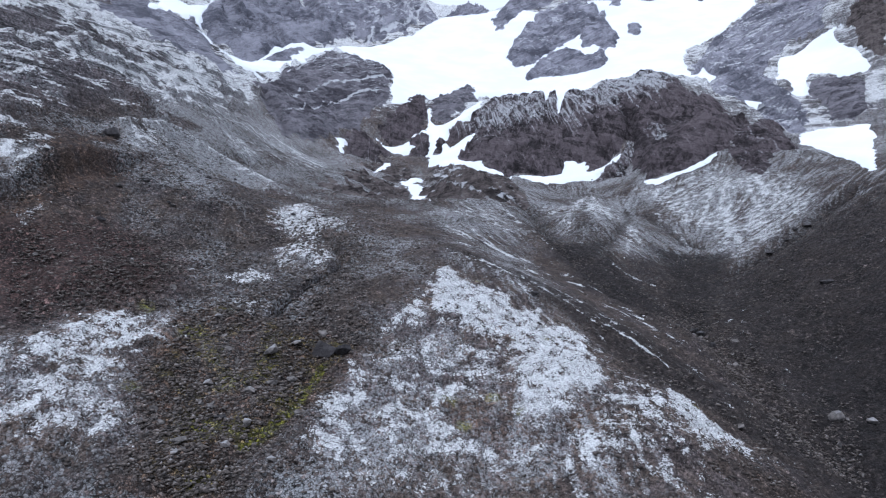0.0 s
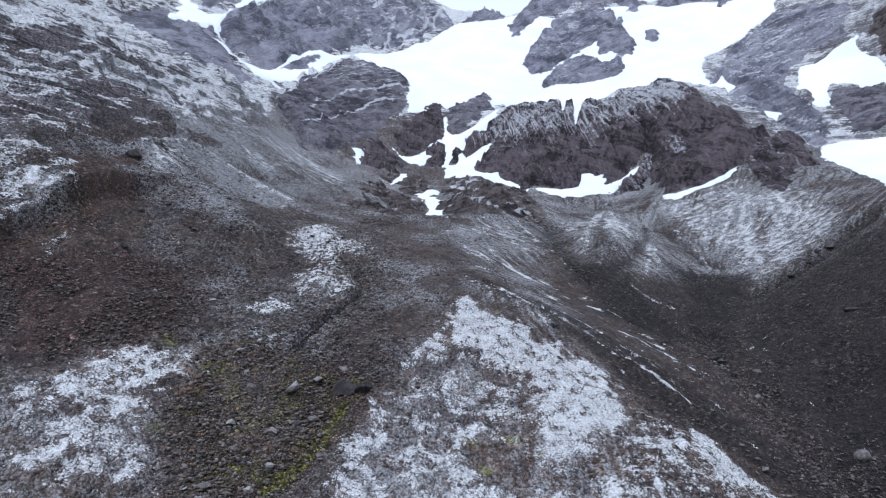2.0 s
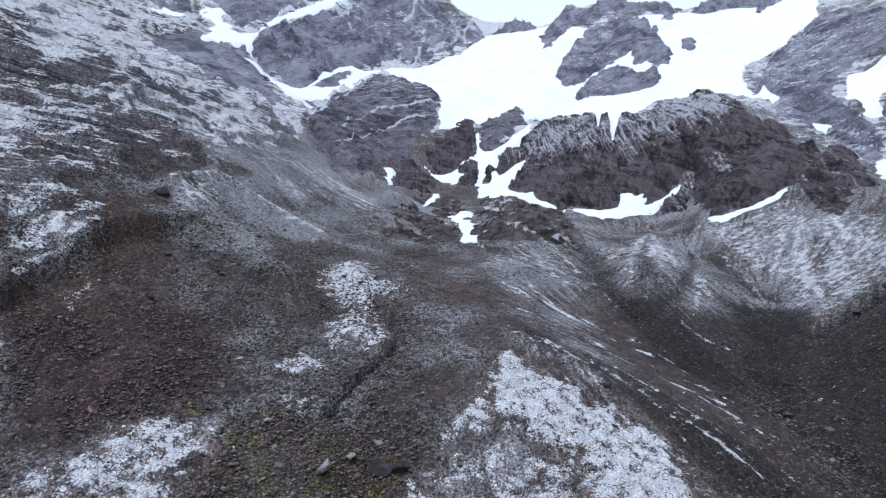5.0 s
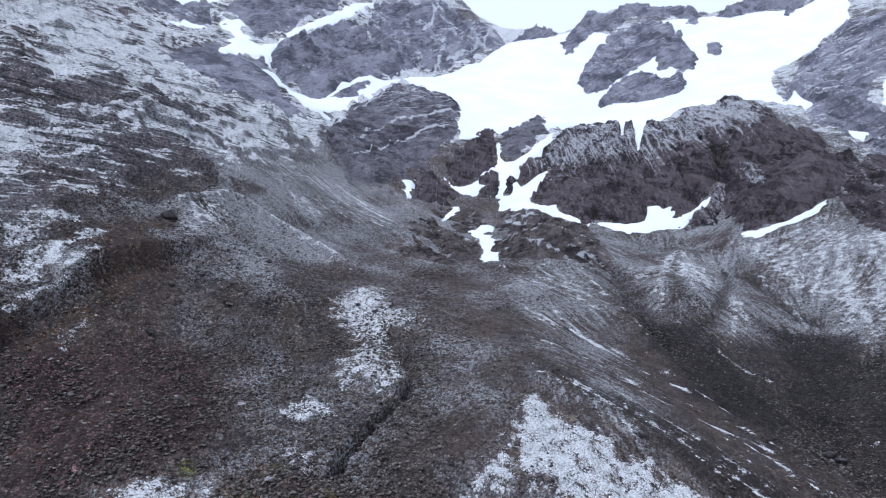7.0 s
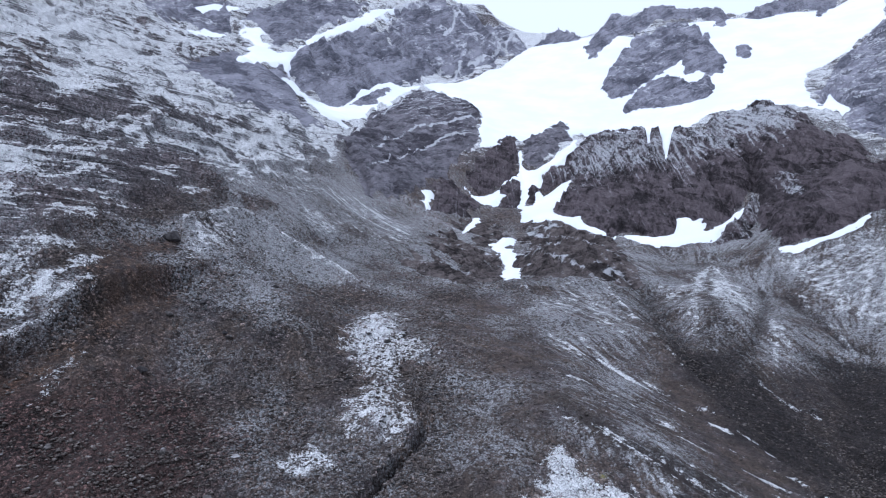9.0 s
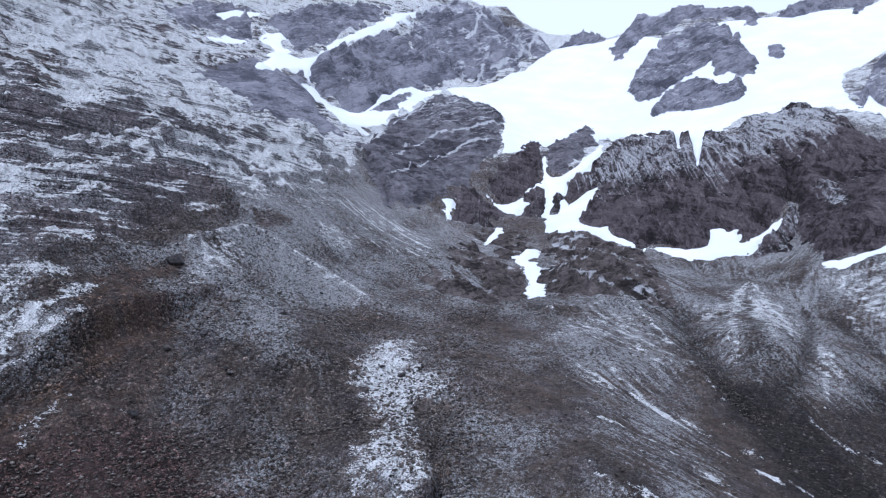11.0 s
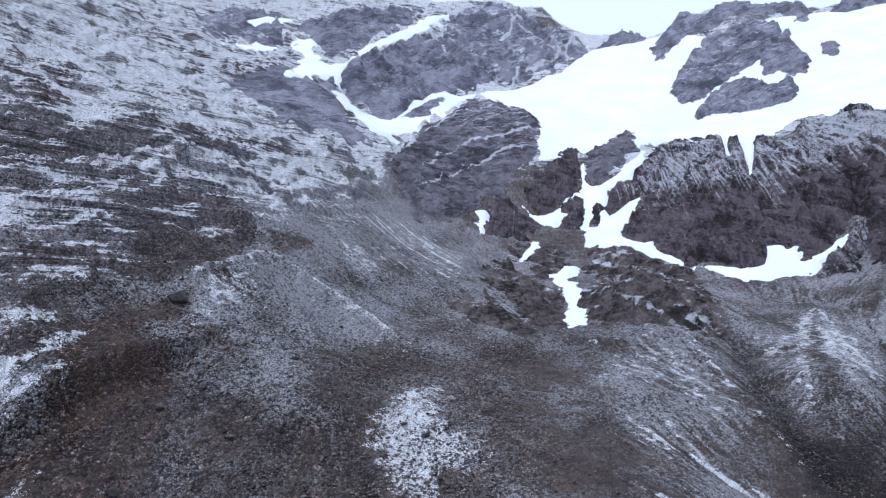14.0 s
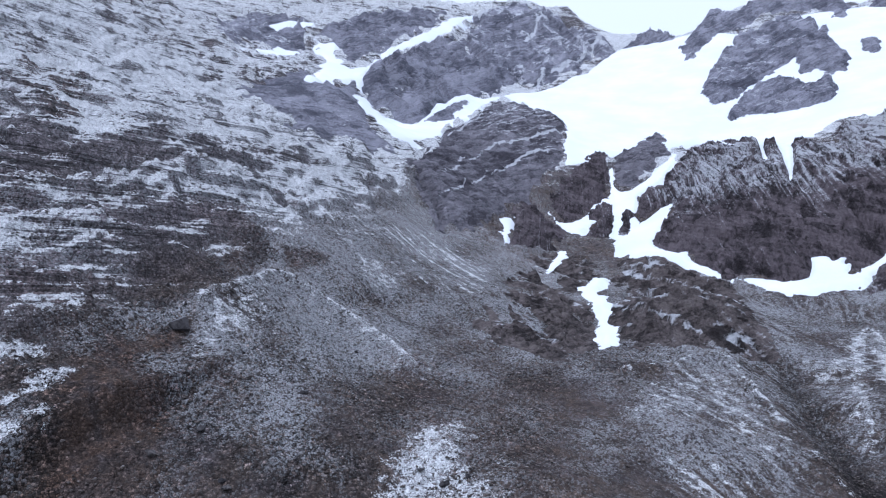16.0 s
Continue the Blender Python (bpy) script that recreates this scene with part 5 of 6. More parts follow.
GZ_ = GZ_ + extra + loose * (0.05 * flow_fine + 0.09 * flow_mid * broken + 0.14 * flow_wide) * ramp(GY_, 60, 100) * (1 - 0.75 * ramp(GX_, 20, 40) * ramp(GY_, 195, 215))
me, _ = grid_mesh("ground", GX_, GY_, GZ_)
x, y, z = GX_, GY_, GZ_
wide, blotch = fbm(x, y, 40.0, 4, 71), fbm(x, y, 18.0, 5, 73, 0.6)
layer = np.maximum(ramp(-x - 0.05 * y, 88, 106) * ramp(y, 105, 150), 0.75 * np.maximum(ramp(x, 150, 190) * ramp(y, 330, 380), ramp(y, 450, 520)))
loose_right = ramp(x, -8, 8)
near_rib = np.exp(-beside(RIB_CREST, x, y) / 8)
frost = 0.06 + 0.14 * wide + 0.1 * ramp(y, 150, 330) + 0.09 * stream * loose * (0.3 + 0.7 * loose_right)
frost = frost + layer * (0.46 + 0.3 * wide + 0.5 * blotch) + 0.24 * layer * ramp(z, 55, 110) + 0.25 * ledge
frost = frost + 0.22 * ramp(-x, 60, 120) * ramp(z, 85, 135)
frost = frost + 0.22 * near_rib + 0.26 * np.exp(-((beside(RIB_CREST, x, y) + 0.8 * wide) / 1.6) ** 2) + 0.2 * np.exp(-(beside(RIB_SECOND, x, y) / 2.0) ** 2)
frost = frost - 0.12 * soft(VALLEY_SCREE, x, y, -8, 8) + (0.16 + 0.22 * flow_mid) * soft(VALLEY_STREAKS, x, y, -8, 8)
# frost and lichen on the bare slabs, thick on some and thin on others
for outline, amount, streak, lo, hi in ((SPUR_TOP, 0.68, 0.03, -1.2, 1.6), (SPUR_LOBE, 0.6, 0.04, -1.5, 2), (SPUR_SPECKLE, 0.45, 0.0, -2, 2), (SPUR_LOW, 0.6, 0.03, -1.5, 2), (SPUR_PATCH, 0.56, 0.03, -1, 1.5), (SPUR_PATCH_B, 0.62, 0.0, -1, 1), (SPUR_PATCH_C, 0.6, 0.0, -1, 1), (SPUR_PATCH_D, 0.5, 0.06, -1, 1),
                                         (WHITE_SPUR_ZONE, 0.32, 0.05, -3, 3), (WHITE_RIGHT_ZONE, 0.7, 0.06, -1.5, 2), (WHITE_MID_ZONE, 0.36, 0.1, -3, 3), (WHITE_LEFT_ZONE, 0.56, 0.07, -3, 4), (SLAB_FROST, 0.62, 0.02, -5, 4), (SLAB_FROST_B, 0.58, 0.02, -3, 2.5), (SLAB_FROST_C, 0.58, 0.02, -3, 2.5), (FLANK_FROST, 0.44, 0.12, -2, 2),
                                         (RIB_FROST, 0.5, 0.04, -4, 5), (VALLEY_FROST, 0.42, 0.06, -4, 5), (MORAINE_FROST, 0.3, 0.12, -6, 7), (CONE_FROST, 0.36, 0.05, -3, 4), (CONE_FROST_B, 0.36, 0.06, -3, 4), (FAN_FROST, 0.45, 0.05, -4, 6)):
    frost = np.maximum(frost, (amount + streak * stream) * soft(outline, x, y, lo, hi) + 0.05)
frost = frost * (1 - 0.4 * soft(LEFT_BARE, x, y, -1, 2)) * (1 - 0.8 * soft(SPUR_GREY, x, y, -1, 1.5)) * (1 - 0.8 * soft(SPUR_BROWN, x, y, -1, 1.5))
frost = frost + 0.13 * stream * loose_right * ramp(y, 100, 130) * (1 - ramp(y, 190, 215))
cone_runs, fan_runs = rays(CONE_APEX, x, y, 5.0, 241), rays(FAN_APEX, x, y, 9.0, 244)
cone_zone, fan_zone = np.maximum(soft(CONE_FROST, x, y, -5, 4), soft(CONE_FROST_B, x, y, -5, 4)), soft(FAN_FROST, x, y, -6, 6)
frost = frost + 0.42 * cone_runs * cone_zone + 0.28 * fan_runs * fan_zone
# darker tone over the right-hand flank and along gullies and grooves
dark_flank = ramp(x - 0.35 * y, 12, 30) * (1 - ramp(y, 190, 215)) * (1 - soft(WHITE_RIGHT_ZONE, x, y))
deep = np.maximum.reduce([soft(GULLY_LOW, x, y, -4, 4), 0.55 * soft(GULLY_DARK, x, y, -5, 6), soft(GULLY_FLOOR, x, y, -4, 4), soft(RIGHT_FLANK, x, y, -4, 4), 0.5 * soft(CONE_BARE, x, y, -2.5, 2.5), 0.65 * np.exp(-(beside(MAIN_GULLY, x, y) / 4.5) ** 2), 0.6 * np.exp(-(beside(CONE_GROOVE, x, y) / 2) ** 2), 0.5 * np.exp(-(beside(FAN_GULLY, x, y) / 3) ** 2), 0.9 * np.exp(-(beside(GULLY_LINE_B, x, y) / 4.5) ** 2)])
frost = frost * (1 - 0.75 * dark_flank) * (1 - 0.8 * deep)
for line, width in ((MORAINE_LINE_A, 0.9), (MORAINE_LINE_B, 0.7), (CONE_EDGE, 1.4), (FAN_LINE, 1.2), (STREAK_A, 1.6), (STREAK_B, 0.8), (STREAK_C, 1.2), (STREAK_D, 2.4), (STREAK_E, 1.2), (STREAK_F, 2.0), (STREAK_G, 1.3), (STREAK_H, 1.3)):
    frost = frost + (0.2 + 0.18 * flow_mid + 0.24 * blotch) * np.exp(-((beside(line, x, y) + 1.2 * wide) / width) ** 2)
for o in (LEFT_WHITE_A, LEFT_WHITE_B, LEFT_WHITE_C, LEFT_WHITE_D, LEFT_WHITE_F):
    frost = np.maximum(frost, (0.9 + 0.06 * flow_wide) * soft(o, x, y, -3, 4))
for outline, share in ((LEFT_BAND, 0.36), (LEFT_OUTCROP, 0.2), (LEFT_DARK_C, 0.8), (LEFT_STRATA, 0.36), (DARK_BASIN, 0.7), (LEFT_GREY, 0.4), (LEFT_BROWN, 0.7)):
    frost = frost * (1 - share * soft(outline, x, y, -3, 4))
rust = soft(RUST_ZONE, x, y)
frost = np.maximum(frost, 0.95 * ramp(y, 800, 850) * ramp(x, -75, -45) * (1 - ramp(x, 150, 190)))
frost = frost * (1 - 0.5 * rust) * (1 - 0.85 * np.exp(-(beside(CRACK_LINE, x, y) / 1.3) ** 2))
for o in (LEFT_WHITE_E, LEFT_WHITE_G, LEFT_WHITE_H, LEFT_WHITE_I, LEFT_WHITE_J, LEFT_WHITE_K, LEFT_WHITE_L):
    frost = np.maximum(frost, 0.72 * soft(o, x, y, -3, 1.2))
frost = np.maximum(frost, 0.45 * soft(LEFT_WHITE_M, x, y, -3, 3))
moss = soft(MOSSY_BOWL, x, y) * (0.3 + 0.5 * perlin(x / 5, y / 5, 81))
moss = np.maximum(moss, 0.95 * np.exp(-((beside(MOSS_BAND, x, y) + 0.8 * wide) / 1.1) ** 2))
for cx, cy, size in ((-42.1, 84.2, 1.8), (-30.1, 79.2, 2.0), (-34.9, 97.2, 1.4), (-34.6, 93.5, 1.4), (-49.2, 103.2, 2.0), (-0.2, 92.9, 1.9), (6.4, 93.1, 1.6), (10.2, 91, 1.3), (2.1, 88.2, 1.6), (38.9, 101.5, 1.0), (5.8, 125.7, 1.0), (17, 112, 1.4)):
    moss = np.maximum(moss, 0.55 * np.exp(-((x - cx) ** 2 + (y - cy) ** 2) / size**2))
slab = np.maximum.reduce([soft(o, x, y, -4, 2) for o in (WHITE_SPUR_ZONE, SPUR_TOP, SPUR_LOW, WHITE_LEFT_ZONE, WHITE_RIGHT_ZONE, WHITE_MID_ZONE, SLAB_FROST)])
slab = np.maximum.reduce([slab, layer, 0.8 * ramp(y, 300, 360)])
paint(me, "frost", np.clip(frost, 0, 1))
paint(me, "moss", np.clip(moss, 0, 1))
red = soft(RED_SCREE, x, y, -6, 6)
rough = ramp(fbm(x, y, 13.0, 4, 221), -0.25, 0.35)
rough = np.maximum.reduce([rough * (1 - 0.6 * ramp(x, -8, 6)), 0.9 * np.exp(-(beside(MAIN_GULLY, x, y) / 6) ** 2), 0.9 * soft(RIGHT_DARK, x, y, -8, 8) * ramp(fbm(x, y, 9.0, 3, 222), -0.2, 0.4), 0.8 * soft(MOSSY_BOWL, x, y)])
dark_tone = np.maximum.reduce([0.7 * soft(RIGHT_DARK, x, y, -8, 8), 0.65 * soft(DARK_GRAVEL, x, y, -2, 3), 0.92 * dark_flank * (1 - 0.35 * ramp(y, 120, 180)), 0.35 * red, 0.9 * deep])
dust = 0.35 + 0.12 * ramp(-x, 20, 40) * ramp(y, 190, 230) + 0.35 * wide + 0.4 * blotch + 0.12 * stream * loose_right + 0.2 * ramp(y, 150, 260) + 0.35 * layer + 0.12 * near_rib + 0.2 * soft(RIB_SLOPE, x, y, -8, 8) + 0.12 * stream * ramp(x, -6, 10)
dust = np.maximum(dust, (0.56 + 0.2 * stream + 0.36 * blotch + 0.42 * cone_runs * cone_zone + 0.3 * fan_runs * fan_zone + 0.12 * fan_zone) * np.maximum.reduce([soft(o, x, y, -11, 9) for o in (MORAINE_FROST, CONE_FROST, CONE_FROST_B, FAN_FROST)]) * (1 - deep))
dust = np.maximum(dust, 0.35 * soft(SPUR_BROWN, x, y))
dust = dust * (1 - 0.12 * soft(VALLEY_SCREE, x, y, -8, 8)) * (1 - 0.75 * dark_tone) * (1 - 0.75 * ramp(x, 15, 35) * (1 - ramp(y, 170, 215))) * (1 - 0.6 * soft(MOSSY_BOWL, x, y)) * (1 - 0.7 * soft(LEFT_BROWN, x, y)) * (1 - 0.7 * red) * (1 - 0.6 * rust) * (1 - 0.4 * soft(LEFT_OUTCROP, x, y)) * (1 - 0.55 * np.maximum(soft(LEFT_STRATA, x, y, -3, 4), soft(LEFT_BAND, x, y, -3, 4))) * (1 - 0.6 * soft(DARK_BASIN, x, y)) * (1 - 0.45 * layer) * (1 - 0.5 * ramp(y, 330, 400) * (1 - ramp(x, 120, 170))) * (1 - 0.7 * soft(BROWN_BANK, x, y, -4, 5)) * (1 - 0.4 * soft(GULLY_DARK, x, y, -5, 6)) * (1 - 0.35 * soft(VALLEY_FLOOR, x, y, -8, 8))
rust = np.maximum.reduce([rust, 0.7 * soft(LEFT_BROWN, x, y) * (1 - np.maximum(soft(LEFT_WHITE_G, x, y), soft(LEFT_WHITE_H, x, y))), 0.4 * soft(LEFT_OUTCROP, x, y), 0.85 * soft(MOSSY_BOWL, x, y), 0.35 * soft(BROWN_BANK, x, y), 0.25 * soft(VALLEY_FLOOR, x, y, -8, 8), 0.9 * soft(SPUR_BROWN, x, y), 0.5 * soft(SPUR_GREY, x, y)])
paint(me, "dust", np.clip(dust, 0, 0.9))
paint(me, "dark_tone", np.clip(dark_tone, 0, 1))
paint(me, "rust", np.clip(rust, 0, 1))
paint(me, "layer", layer)
gravelly = soft(MORAINE, x, y, -8, 8) * (1 - np.exp(-(beside(MAIN_GULLY, x, y) / 6) ** 2))
paint(me, "stony", (0.55 + 0.45 * np.clip(rough, 0, 1)) * (1 - 0.2 * ramp(y, 200, 300)) * (1 - 0.62 * gravelly) * (1 - 0.45 * np.maximum(cone_zone, fan_zone)))
paint(me, "slab", np.clip(slab, 0, 1))
paint(me, "red", np.clip(red * 0.85 + 0.25 * ramp(wide, 0.0, 0.4) * ramp(-x, 0, 60), 0, 1))
ground = tagged(new("ground", me), kind="structure")
me.materials.append(SCREE)


# ---- snow and bedrock laid on the land ----
def sheet(name, outline, step, height, material, margin=6.0, frosty=0.0, pieces=()):
    """A body of snow or rock over an outline of the plan; height(x, y, inside) gives its top.
    pieces: (name, label, belongs(x, y)) for the parts that it falls into."""
    p = np.array(outline)
    lo, hi = p.min(0) - margin, p.max(0) + margin
    xs, ys = np.arange(lo[0], hi[0] + step, step), np.arange(lo[1], hi[1] + step, step)
    px, py = (a.astype(np.float32) for a in np.meshgrid(xs, ys))
    deep = inside(outline, px, py, margin + 6)
    pz = height(px, py, deep)
    live = deep > -margin
    keep = live[:-1, :-1] & live[:-1, 1:] & live[1:, 1:] & live[1:, :-1]
    cover = frosty(px, py) if callable(frosty) else np.full(px.shape, frosty)
    body = new(name) if pieces else None
    for piece, label, belongs in pieces or ((name, "", None),):
        mine = keep
        if belongs:
            mine = keep & belongs(px[:-1, :-1], py[:-1, :-1])
            keep = keep & ~mine
        me, used = grid_mesh(piece, px, py, pz, mine)
        paint(me, "frost", cover.ravel()[used])
        me.materials.append(material)
        ob = new(piece, me)
        if pieces:
            ob.parent = body
            tagged(ob, label)
    return body or ob


def snow_top(thick):
    def top(x, y, deep):
        d = deep + 0.6 + 1.0 * perlin(x / 7, y / 7, 91) + 1.1 * perlin(x / 2.6, y / 2.6, 92) + 0.8 * perlin(x / 1.1, y / 1.1, 94)
        return folded_height(x, y) + 0.7 * thick * ramp(d, -0.5, 3) + 0.5 * perlin(x / 25, y / 25, 93) * ramp(deep, 0, 15) - 2.2 * ramp(-d, 0.2, 4)
    return top


def rock_top(lift, edge, rough, size, along, seed, ragged=4.0, bare=False, grooves=(), groove_width=1.5):
    """along: the cosine and sine of the way in which the ribs of the rock run, and how long they are drawn."""
    c, s, long = along

    def top(x, y, deep):
        u, v = x * c + y * s, (y * c - x * s) / long
        d = deep + ragged * (perlin(x / 9, y / 9, seed) + 0.7 * perlin(x / 3.5, y / 3.5, seed + 1) + 0.4 * perlin(x / 1.4, y / 1.4, seed + 2))
        form = ramp(d, -1.5, edge)
        ribs = 0.6 * (fbm(u, v, size, 6, seed, 0.55, True) - 0.25) + 0.4 * fbm(x, y, size * 1.7, 3, seed + 7)
        wx, wy = u + 0.12 * size * perlin(x / size * 2, y / size * 2, seed + 3), v + 0.12 * size * perlin(x / size * 2, y / size * 2, seed + 4)
        for share, part, k in ((0.75, 0.6, 5), (0.45, 0.22, 6), (0.2, 0.09, 8)):
            ribs = ribs + share * plates(wx, wy, size * part, seed + k)[0]
        calm = np.zeros_like(x)
        for key, (other, _) in SNOW_SHEETS.items():
            if not bare and key != "glacier":
                calm = np.maximum(calm, ramp(inside(other, x, y, 6.0), -1.5, 1.0))
        for line in grooves:
            ribs = ribs - 5.5 * groove_width / rough * np.exp(-((beside(line, x, y) + 0.5 * perlin(x / 4, y / 4, seed + 9)) / groove_width) ** 2)
        return folded_height(x, y) + (lift * form + rough * ribs * (0.25 + 0.75 * form)) * (1 - calm) - 5.0 * ramp(-d, 0.0, 5.0) - 1.0 * calm
    return top


def all_of(x, y):
    return np.ones(x.shape, bool)


def upper_half(x, y):
    return y > (y.min() + y.max()) / 2 + 4 * perlin(x / 9, y / 9, 154)


PIECES = {
    "glacier": (("upper_snowfield", "", lambda x, y: y > 715 + 12 * perlin(x / 20, y / 20, 151)), ("lower_snowfield", "", all_of)),
    "cliff_band": (("snowy_slab", "pale rock slabs streaked with fresh snow", lambda x, y: inside(CLIFF_UPPER, x, y, 26) + 8 * perlin(x / 9, y / 40, 141) > 0), ("dark_wall", "bare dark brown rock wall", all_of)),
    "rock_buttress": (("crown", "frosted layered crown", lambda x, y: y + 0.6 * x > 445 + 8 * perlin(x / 12, y / 12, 152)), ("rock_face", "bare grey rock face", all_of)),
    "rock_spur": (("upper_rock", "", upper_half), ("lower_rock", "", all_of)),
    "rock_knoll": (("upper_rock", "", upper_half), ("lower_rock", "", all_of)),
    "rock_island": (("upper_rock", "", upper_half), ("lower_rock", "", all_of)),
    "mountain_peak": (("summit", "", lambda x, y: y > 770 + 15 * perlin(x / 25, y / 25, 153)), ("lower_face", "", all_of)),
}
SNOW_LABELS = {
    "glacier": ("glacier", "bright white glacier snowfield spread over the cirque below the ridge", "glacier", 3.2),
    "trough": ("snowfield", "curved strip of white snow lying in a trough under dark rock", "snowfield", 1.8),
    "couloir": ("snowfield", "branching white snow filling a steep couloir between crags", "snowfield", 2.0),
}
for key, (outline, thick) in SNOW_SHEETS.items():
    name, label, category, step = SNOW_LABELS.get(key, ("snow_patch", "patch of old white snow lying at the foot of dark cliffs", "snow patch", 1.0))
    ob = sheet(name, outline, step, snow_top(thick), SNOW, margin=7.0, pieces=PIECES.get(name, ()))
    tagged(ob, label, category, "" if key in SNOW_LABELS else "snow patches below the cliffs")


def rock_body(name, outline, step, shape, material, label, category, frosty):
    tagged(sheet(name, outline, step, rock_top(*shape), material, 6.0, frosty, PIECES.get(name, ())), label, category)


rock_body("cliff_band", CLIFF, 0.9, (3.0, 7, 5.5, 20, (0.96, 0.28, 3.6), 101), CLIFF_ROCK, "long band of dark ribbed cliffs dusted with fresh snow", "cliff", lambda x, y: -0.32 + 0.6 * ramp(inside(CLIFF_FROST, x, y, 12), -2, 4) + 0.5 * ramp(inside(CLIFF_UPPER, x, y, 26) + 10 * perlin(x / 9, y / 40, 141), -16, 22) + 0.2 * ramp(x, 100, 130) * ramp(inside(CLIFF_UPPER, x, y, 20), -8, 6))
rock_body("rock_buttress", BUTTRESS, 1.0, (4, 10, 4.6, 30, (0.8, -0.6, 1.8), 102, 4.0, False, (BUTTRESS_FAULT_A, BUTTRESS_FAULT_B, BUTTRESS_FAULT_C)), BUTTRESS_ROCK, "blocky grey rock buttress with slanting layers and a dark fault", "cliff", lambda x, y: 0.32 * ramp(y + 0.6 * x, 400, 470) - 0.05 + 0.72 * np.exp(-(np.minimum.reduce([beside(o, x, y) for o in (BUTTRESS_LEDGE_A, BUTTRESS_LEDGE_B, BUTTRESS_LEDGE_C)]) / 1.0 + 0.5 * perlin(x / 5, y / 5, 146)) ** 2))
rock_body("mountain_peak", PEAK, 2.0, (4, 14, 18.0, 70, (0.8, 0.6, 1.6), 103, 6.0, False, (PEAK_FAULT_A, PEAK_FAULT_B), 2.6), HAZED_ROCK, "haze-paled blue-grey rocky peak with snow in its cracks", "mountain", lambda x, y: 0.36 * ramp(y, 620, 780) - 0.08 + 0.55 * np.exp(-(np.minimum.reduce([beside(o, x, y) for o in (PEAK_LEDGE_A, PEAK_LEDGE_B, PEAK_LEDGE_C, PEAK_LEDGE_D)]) / 2.2) ** 2))
rock_body("rock_block", BLOCK_A, 0.9, (4, 8, 3.5, 18, (1, 0, 1.5), 104), CLIFF_ROCK, "rounded dark rock block between tongues of snow", "rock", -0.3)
rock_body("rock_block", BLOCK_B, 0.9, (4, 8, 3.5, 16, (1, 0, 1.5), 105), BUTTRESS_ROCK, "snow-dusted grey rock block at the glacier's lip", "rock", 0.12)
rock_body("rock_island", ISLAND_A, 1.4, (8, 5, 7.0, 30, (0.7, 0.7, 1.8), 106), HAZED_ROCK, "long snow-streaked rock island rising out of the glacier", "rock", 0.12)
rock_body("rock_island", ISLAND_B, 1.2, (6, 4, 5.0, 22, (0.7, 0.7, 1.5), 107), HAZED_ROCK, "small dark rock island in the glacier snow", "rock", -0.1)
rock_body("rock_island", ISLAND_C, 1.2, (7, 4, 5.0, 24, (0.9, 0.4, 1.6), 108), HAZED_ROCK, "low dark rock island with snow ledges in the glacier", "rock", 0.06)
rock_body("rock_island", ISLAND_D, 0.9, (6, 3, 2.0, 10, (1, 0, 1), 109), HAZED_ROCK, "single dark boulder-like rock standing in glacier snow", "rock", -0.2)
rock_body("rock_island", ISLAND_E, 1.0, (4, 6, 2.0, 10, (1, 0, 1), 110), HAZED_ROCK, "small dark rock poking out of the upper glacier", "rock", -0.1)
rock_body("ridge_crag", TOP_HILL, 1.6, (9, 14, 8.0, 40, (0.8, 0.6, 1.5), 111), HAZED_ROCK, "hazy grey crag on the ridge above the glacier", "mountain", 0.05)
rock_body("ridge_crag", SKYLINE_ROCKS, 1.6, (10, 10, 8.0, 30, (1, 0, 1.5), 112), HAZED_ROCK, "grey rocks along the snowy skyline", "mountain", -0.1)
rock_body("ridge_crag", PASS_ROCKS, 1.4, (6, 8, 7.0, 16, (1, 0, 1), 113), HAZED_ROCK, "low jagged rocks on the snowy pass", "mountain", -0.1)
rock_body("rock_knoll", SMALL_CRAG, 1.0, (4, 8, 4.0, 18, (0.5, 0.8, 2), 114, 3.0, True), HAZED_ROCK, "dark crag between two strips of snow", "rock", -0.1)
rock_body("rock_knoll", DARK_KNOLL_ROCK, 0.7, (0.8, 14, 3.4, 13, (0.8, 0.6, 2.6), 115, 5.0), BROWN_ROCK, "dark brown rock knoll with snow streaks above the moraine", "rock", lambda x, y: 0.05 + 1.3 * np.clip(perlin((x * 0.8 + y * 0.6) / 5, (y * 0.8 - x * 0.6) / 22, 142), -0.3, 0.6))
rock_body("rock_knoll", BROWN_CRAGS, 0.7, (0.3, 14, 2.8, 12, (0.8, 0.6, 2.4), 116, 7.0), BROWN_ROCK, "broken brown-grey crags at the head of the valley", "rock", lambda x, y: -0.06 + 0.7 * np.clip(perlin((x * 0.8 + y * 0.6) / 5, (y * 0.8 - x * 0.6) / 22, 143), -0.3, 0.6))
rock_body("rock_knoll", LOW_CRAG, 0.7, (3, 5, 2.5, 10, (1, 0, 1.5), 117), CLIFF_ROCK, "dark snow-flecked crag at the cliff foot", "rock", 0.05)
rock_body("rock_knoll", RIM_CRAG, 0.8, (2.5, 7, 3.0, 12, (0.9, 0.4, 2.4), 124, 3.0), CLIFF_ROCK, "dark brown broken crag at the head of the frosted fan", "rock", -0.15)
rock_body("rock_spur", RIGHT_SPUR, 1.3, (3, 12, 7.0, 26, (0.6, 0.8, 2.0), 118), HAZED_ROCK, "frost-dusted rock spur running up beside the glacier", "mountain", 0.12)
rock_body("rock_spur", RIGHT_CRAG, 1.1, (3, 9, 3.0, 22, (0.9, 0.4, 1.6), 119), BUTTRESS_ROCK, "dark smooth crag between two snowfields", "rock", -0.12)
